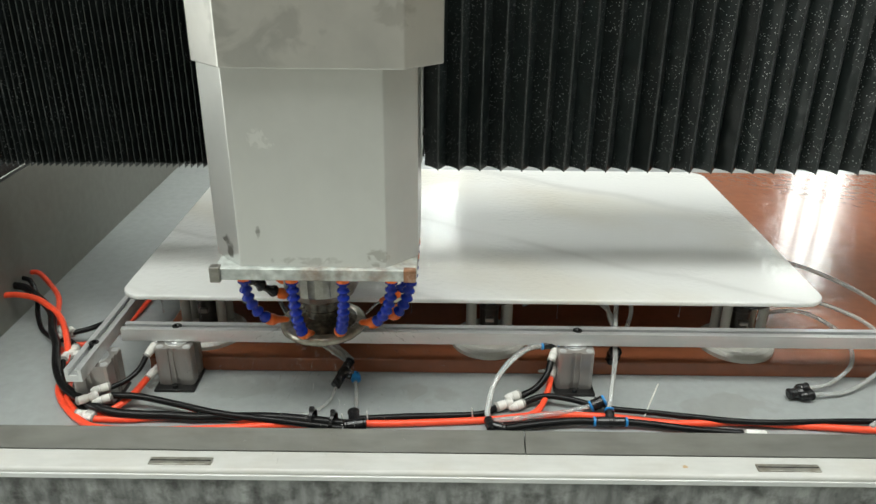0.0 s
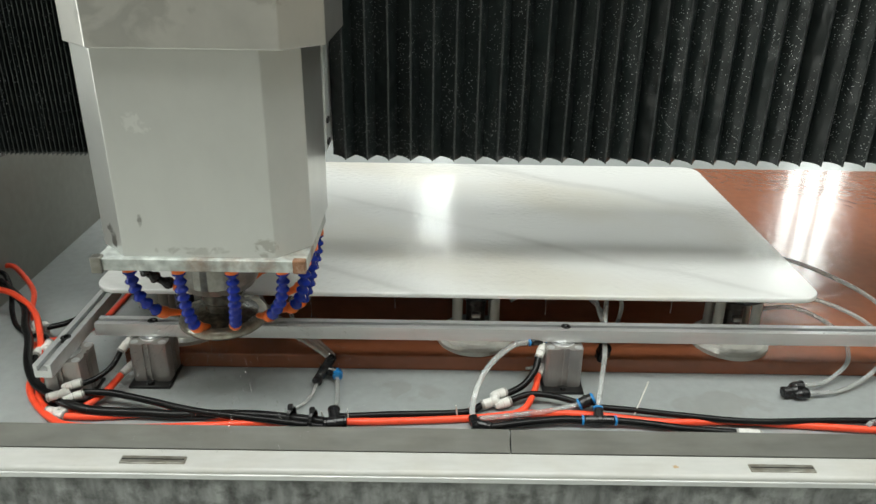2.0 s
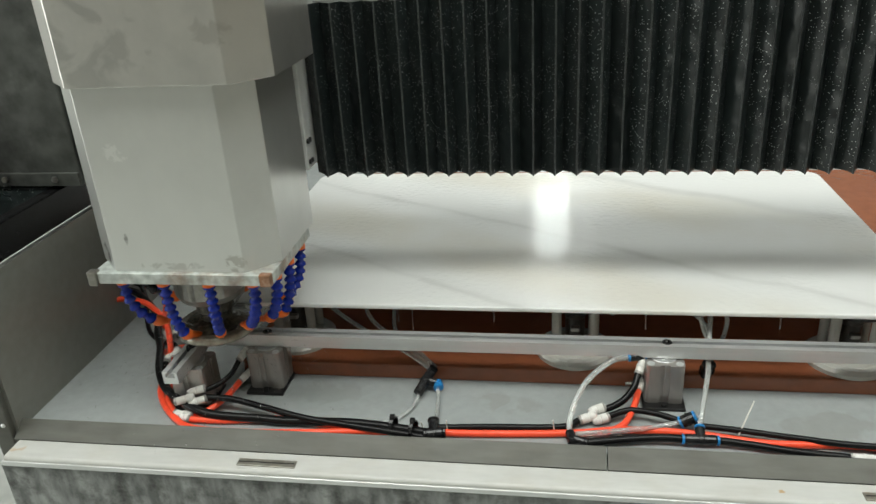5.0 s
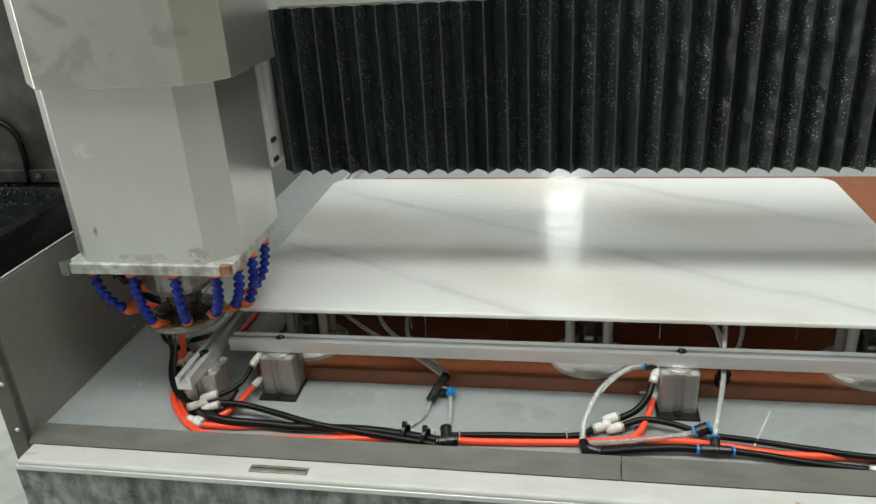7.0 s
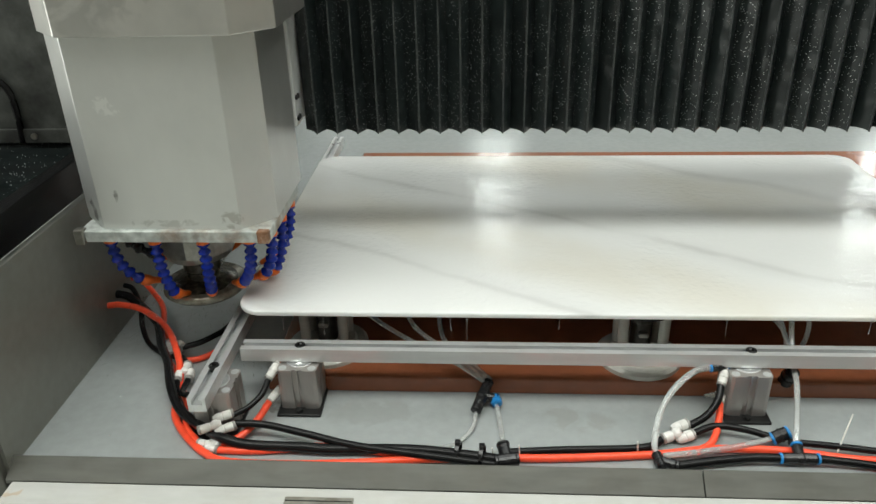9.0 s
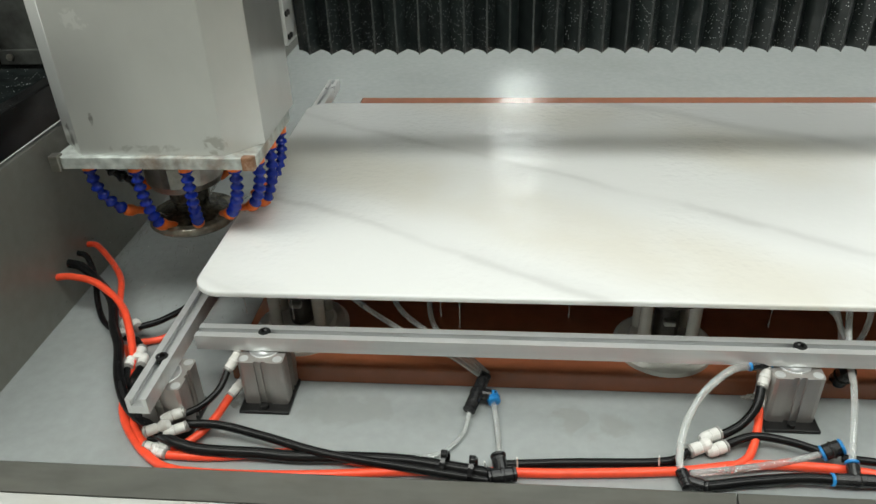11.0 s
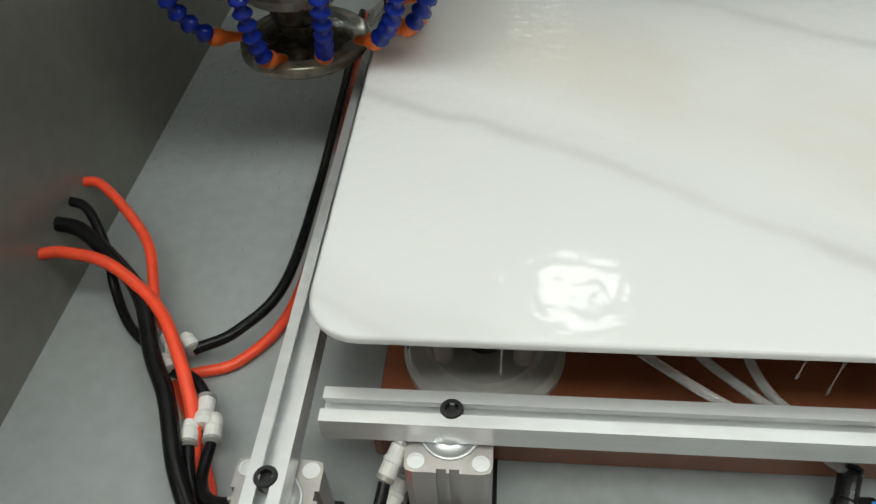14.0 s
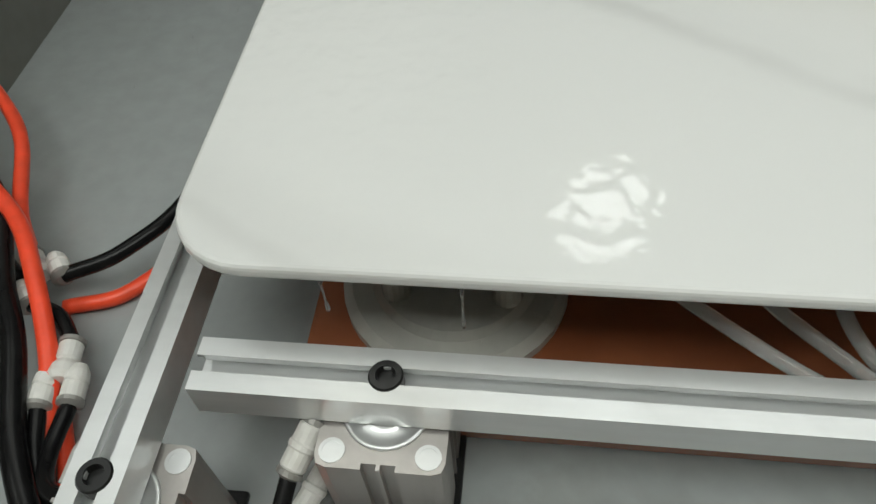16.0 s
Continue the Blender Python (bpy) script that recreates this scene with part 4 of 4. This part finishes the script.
def water_spray():
    """Fine streaks flung off the wheel."""
    rng = random.Random(7)
    own = bmesh.new()
    for _ in range(420):
        a = rng.uniform(-math.pi, 0.15 * math.pi)
        r = 0.07 + abs(rng.gauss(0, 0.075))
        z = max(0.012, 0.128 - (r - 0.07) * rng.uniform(0.2, 1.3))
        d = Vector((math.cos(a), math.sin(a), -rng.uniform(0.2, 1.4))).normalized()
        p = Vector((-0.008 + r * math.cos(a), 0.75 * r * math.sin(a), z))
        h, w = rng.uniform(0.002, 0.006), rng.uniform(0.0002, 0.00045)
        m = aim(p, p + d)
        ring = [own.verts.new(m @ Vector((w * c, w * q, 0))) for c, q in ((1, 0), (0, 1), (-1, 0), (0, -1))]
        ends = [own.verts.new(m @ Vector((0, 0, e * h))) for e in (-1, 1)]
        for k in range(4):
            own.faces.new((ring[k], ring[(k + 1) % 4], ends[1]))
            own.faces.new((ring[(k + 1) % 4], ring[k], ends[0]))
    return tagged(part("water_spray", own, M_WATER), "fine water spray flung off the grinding wheel", "water", kind="stuff")


# ---- hall ----


def hall():
    # hall out of view, added to shape bounce and reflections on the machine
    tagged(part("ground", box(-9, 9, -7, 9, -0.87, -0.82), M_HALLF), "grey concrete hall floor", "floor", kind="structure")
    tagged(part("wall_hall_south", box(-9, 9, -7.2, -7, -0.87, 4.8), M_HALLS), "unseen south hall wall, toned to limit bounce", "wall", kind="structure")
    # the gate opening is assumed; it only makes room for the west lamp
    west = tagged(part("wall_hall_west", box(-5.0, -4.8, 3.0, 9.2, -0.87, 4.8), M_HALLW), "unseen pale hall wall with an added opening for the west lamp", "wall", kind="structure")
    part("pier", box(-5.0, -4.8, -7.2, -3.0, -0.87, 4.8), M_HALLW, west)
    part("lintel", box(-5.0, -4.8, -3.0, 3.0, 2.5, 4.8), M_HALLW, west)
    tagged(part("wall_hall_east", box(9, 9.2, -7.2, 9.2, -0.87, 4.8), M_HALLE), "unseen east hall wall, toned for warm reflections", "wall", kind="structure")
    # back wall with high windows
    spans = [(-1.74, -1.56), (0.32, 0.74), (5.5, 6.35)]
    wall = tagged(part("wall_hall_north", box(-9, 9, 9, 9.2, -0.87, 2.4), M_HALLW), "unseen south hall wall, toned to limit bounce with high windows", "wall", kind="structure")
    part("lintel", box(-9, 9, 9, 9.2, 4.6, 4.8), M_HALLW, wall)
    left = -9
    for a, b in spans + [(9, 9)]:
        part("pier", box(left, a, 9, 9.2, 2.4, 4.6), M_HALLW, wall)
        left = b
    for k, (a, b) in enumerate(spans):
        win = tagged(part(f"window_{k + 1}", box(a, b, 9.12, 9.16, 2.4, 2.44), M_WHITEPLATE), "high window with white mullions", "window", kind="structure")
        for q in (0.34, 0.67):
            part("mullion", box(a + q * (b - a) - 0.03, a + q * (b - a) + 0.03, 9.1, 9.16, 2.44, 4.6), M_WHITEPLATE, win)
    tagged(part("backdrop", box(-9, 9, 9.5, 9.52, 1.8, 4.75), M_SKYGLOW), "bright overcast sky outside the windows", "sky", kind="structure")
    lamp = tagged(part("high_bay_lamp", lathe([(0.08, 0.5), (0.1, 0.32), (0.34, 0.06), (0.36, 0.0), (0.33, 0.01)], 32, m=pose(0.70, 3.42, 3.95)), M_ALU), "round high bay lamp hanging from the roof", "lamp")
    part("bulb", lathe([(0.33, 0.015), (0.2, -0.03), (0, -0.05)], 32, m=pose(0.70, 3.42, 3.95)), M_LAMPGLOW, lamp, "glowing lamp face")
    part("hanger", lathe([(0.02, 0.5), (0.02, 0.85)], 10, m=pose(0.70, 3.42, 3.95)), M_ALU, lamp)
    roof = bmesh.new()
    for y0, y1 in ((-7.2, -2.35), (-0.55, 1.2), (2.8, 9.2)):
        box(-9, 9, y0, y1, 4.8, 4.9, 0, roof)
    for x0, x1, y0, y1 in ((-9, -3.1, -2.35, -0.55), (3.9, 9, -2.35, -0.55), (-9, -3.2, 1.2, 2.8), (3.8, 9, 1.2, 2.8)):
        box(x0, x1, y0, y1, 4.8, 4.9, 0, roof)
    tagged(part("ceiling", roof, M_HALLW), "unseen pale hall roof with added openings for the roof lamps", "ceiling", kind="structure")


tray()
board()
slab()
stops()
for px, py, turn in ((0.0895, -0.0315, 0), (0.768, -0.0305, 0), (1.46, -0.0305, 0), (-0.026, -0.088, 0), (-0.026, 0.56, 0)):
    air_cylinder(px, py, turn)
for px, py in ((0.110, 0.078), (0.627, 0.058), (1.079, 0.056), (0.110, 0.60), (0.627, 0.61), (1.079, 0.61)):
    suction_cup(px, py)
air_lines()
hall()
HEAD = machine_head()
water_drips()
SPRAY = water_spray()
CARRIAGE = carriage_plate()
BELLOWS_R, FOLDS_R = bellows("bellows_cover", 70, 0.0352, 1)
BELLOWS_L, FOLDS_L = bellows("bellows_cover", 44, 0.0108, 1)
BEAM = gantry_beam()
LEG = leg_panel()
side_cover()

# the head's way: along the slab's front edge, round the corner, along its side
HEAD_WAY = [(0, 0.357, -0.070), (0.5, 0.325, -0.070), (1, 0.291, -0.070), (1.5, 0.262, -0.070), (2, 0.232, -0.070), (2.5, 0.200, -0.069), (3, 0.168, -0.069),
            (3.5, 0.132, -0.069), (4, 0.099, -0.066), (5, 0.031, -0.063), (5.75, -0.020, -0.056), (6.5, -0.058, -0.036), (7, -0.075, -0.013), (7.5, -0.084, 0.014),
            (8, -0.086, 0.043), (8.5, -0.087, 0.075), (9, -0.087, 0.103), (10.2, -0.085, 0.178), (11.5, -0.084, 0.258), (12, -0.085, 0.288), (12.5, -0.085, 0.317),
            (13, -0.085, 0.344), (13.5, -0.084, 0.370), (14, -0.084, 0.398), (16, -0.084, 0.514)]


def motions():
    walk(HEAD, [(t, pose(x, y, 0)) for t, x, y in HEAD_WAY])
    walk(SPRAY, [(t, pose(x, y, 0)) for t, x, y in HEAD_WAY])
    walk(CARRIAGE, [(t, pose(x, y, 0)) for t, x, y in HEAD_WAY])
    for thing in (BELLOWS_R, BELLOWS_L):
        walk(thing, [(t, pose(0, y + BEL_Y, 0)) for t, x, y in HEAD_WAY])
    for thing in (LEG, BEAM):
        walk(thing, [(t, pose(0, y, 0)) for t, x, y in HEAD_WAY])
    keyed = HEAD_WAY[::2]
    # the folds next to the head keep their pitch; those at the far end close up
    near, pitch = 48, 0.0352
    for k, ob in enumerate(FOLDS_R):
        rows = []
        for t, x, y in keyed:
            start = x + OFF
            last = start + near * pitch
            rows.append((t, pose(start + k * pitch if k <= near else last + (RIGHT_END - last) * (k - near) / (len(FOLDS_R) - near), 0, 0)))
        walk(ob, rows)
    n = len(FOLDS_L)
    for k, ob in enumerate(FOLDS_L):
        walk(ob, [(t, pose(x - OFF - 0.022 + (LEFT_END - x + OFF) * k / n, 0, 0)) for t, x, y in keyed])


motions()
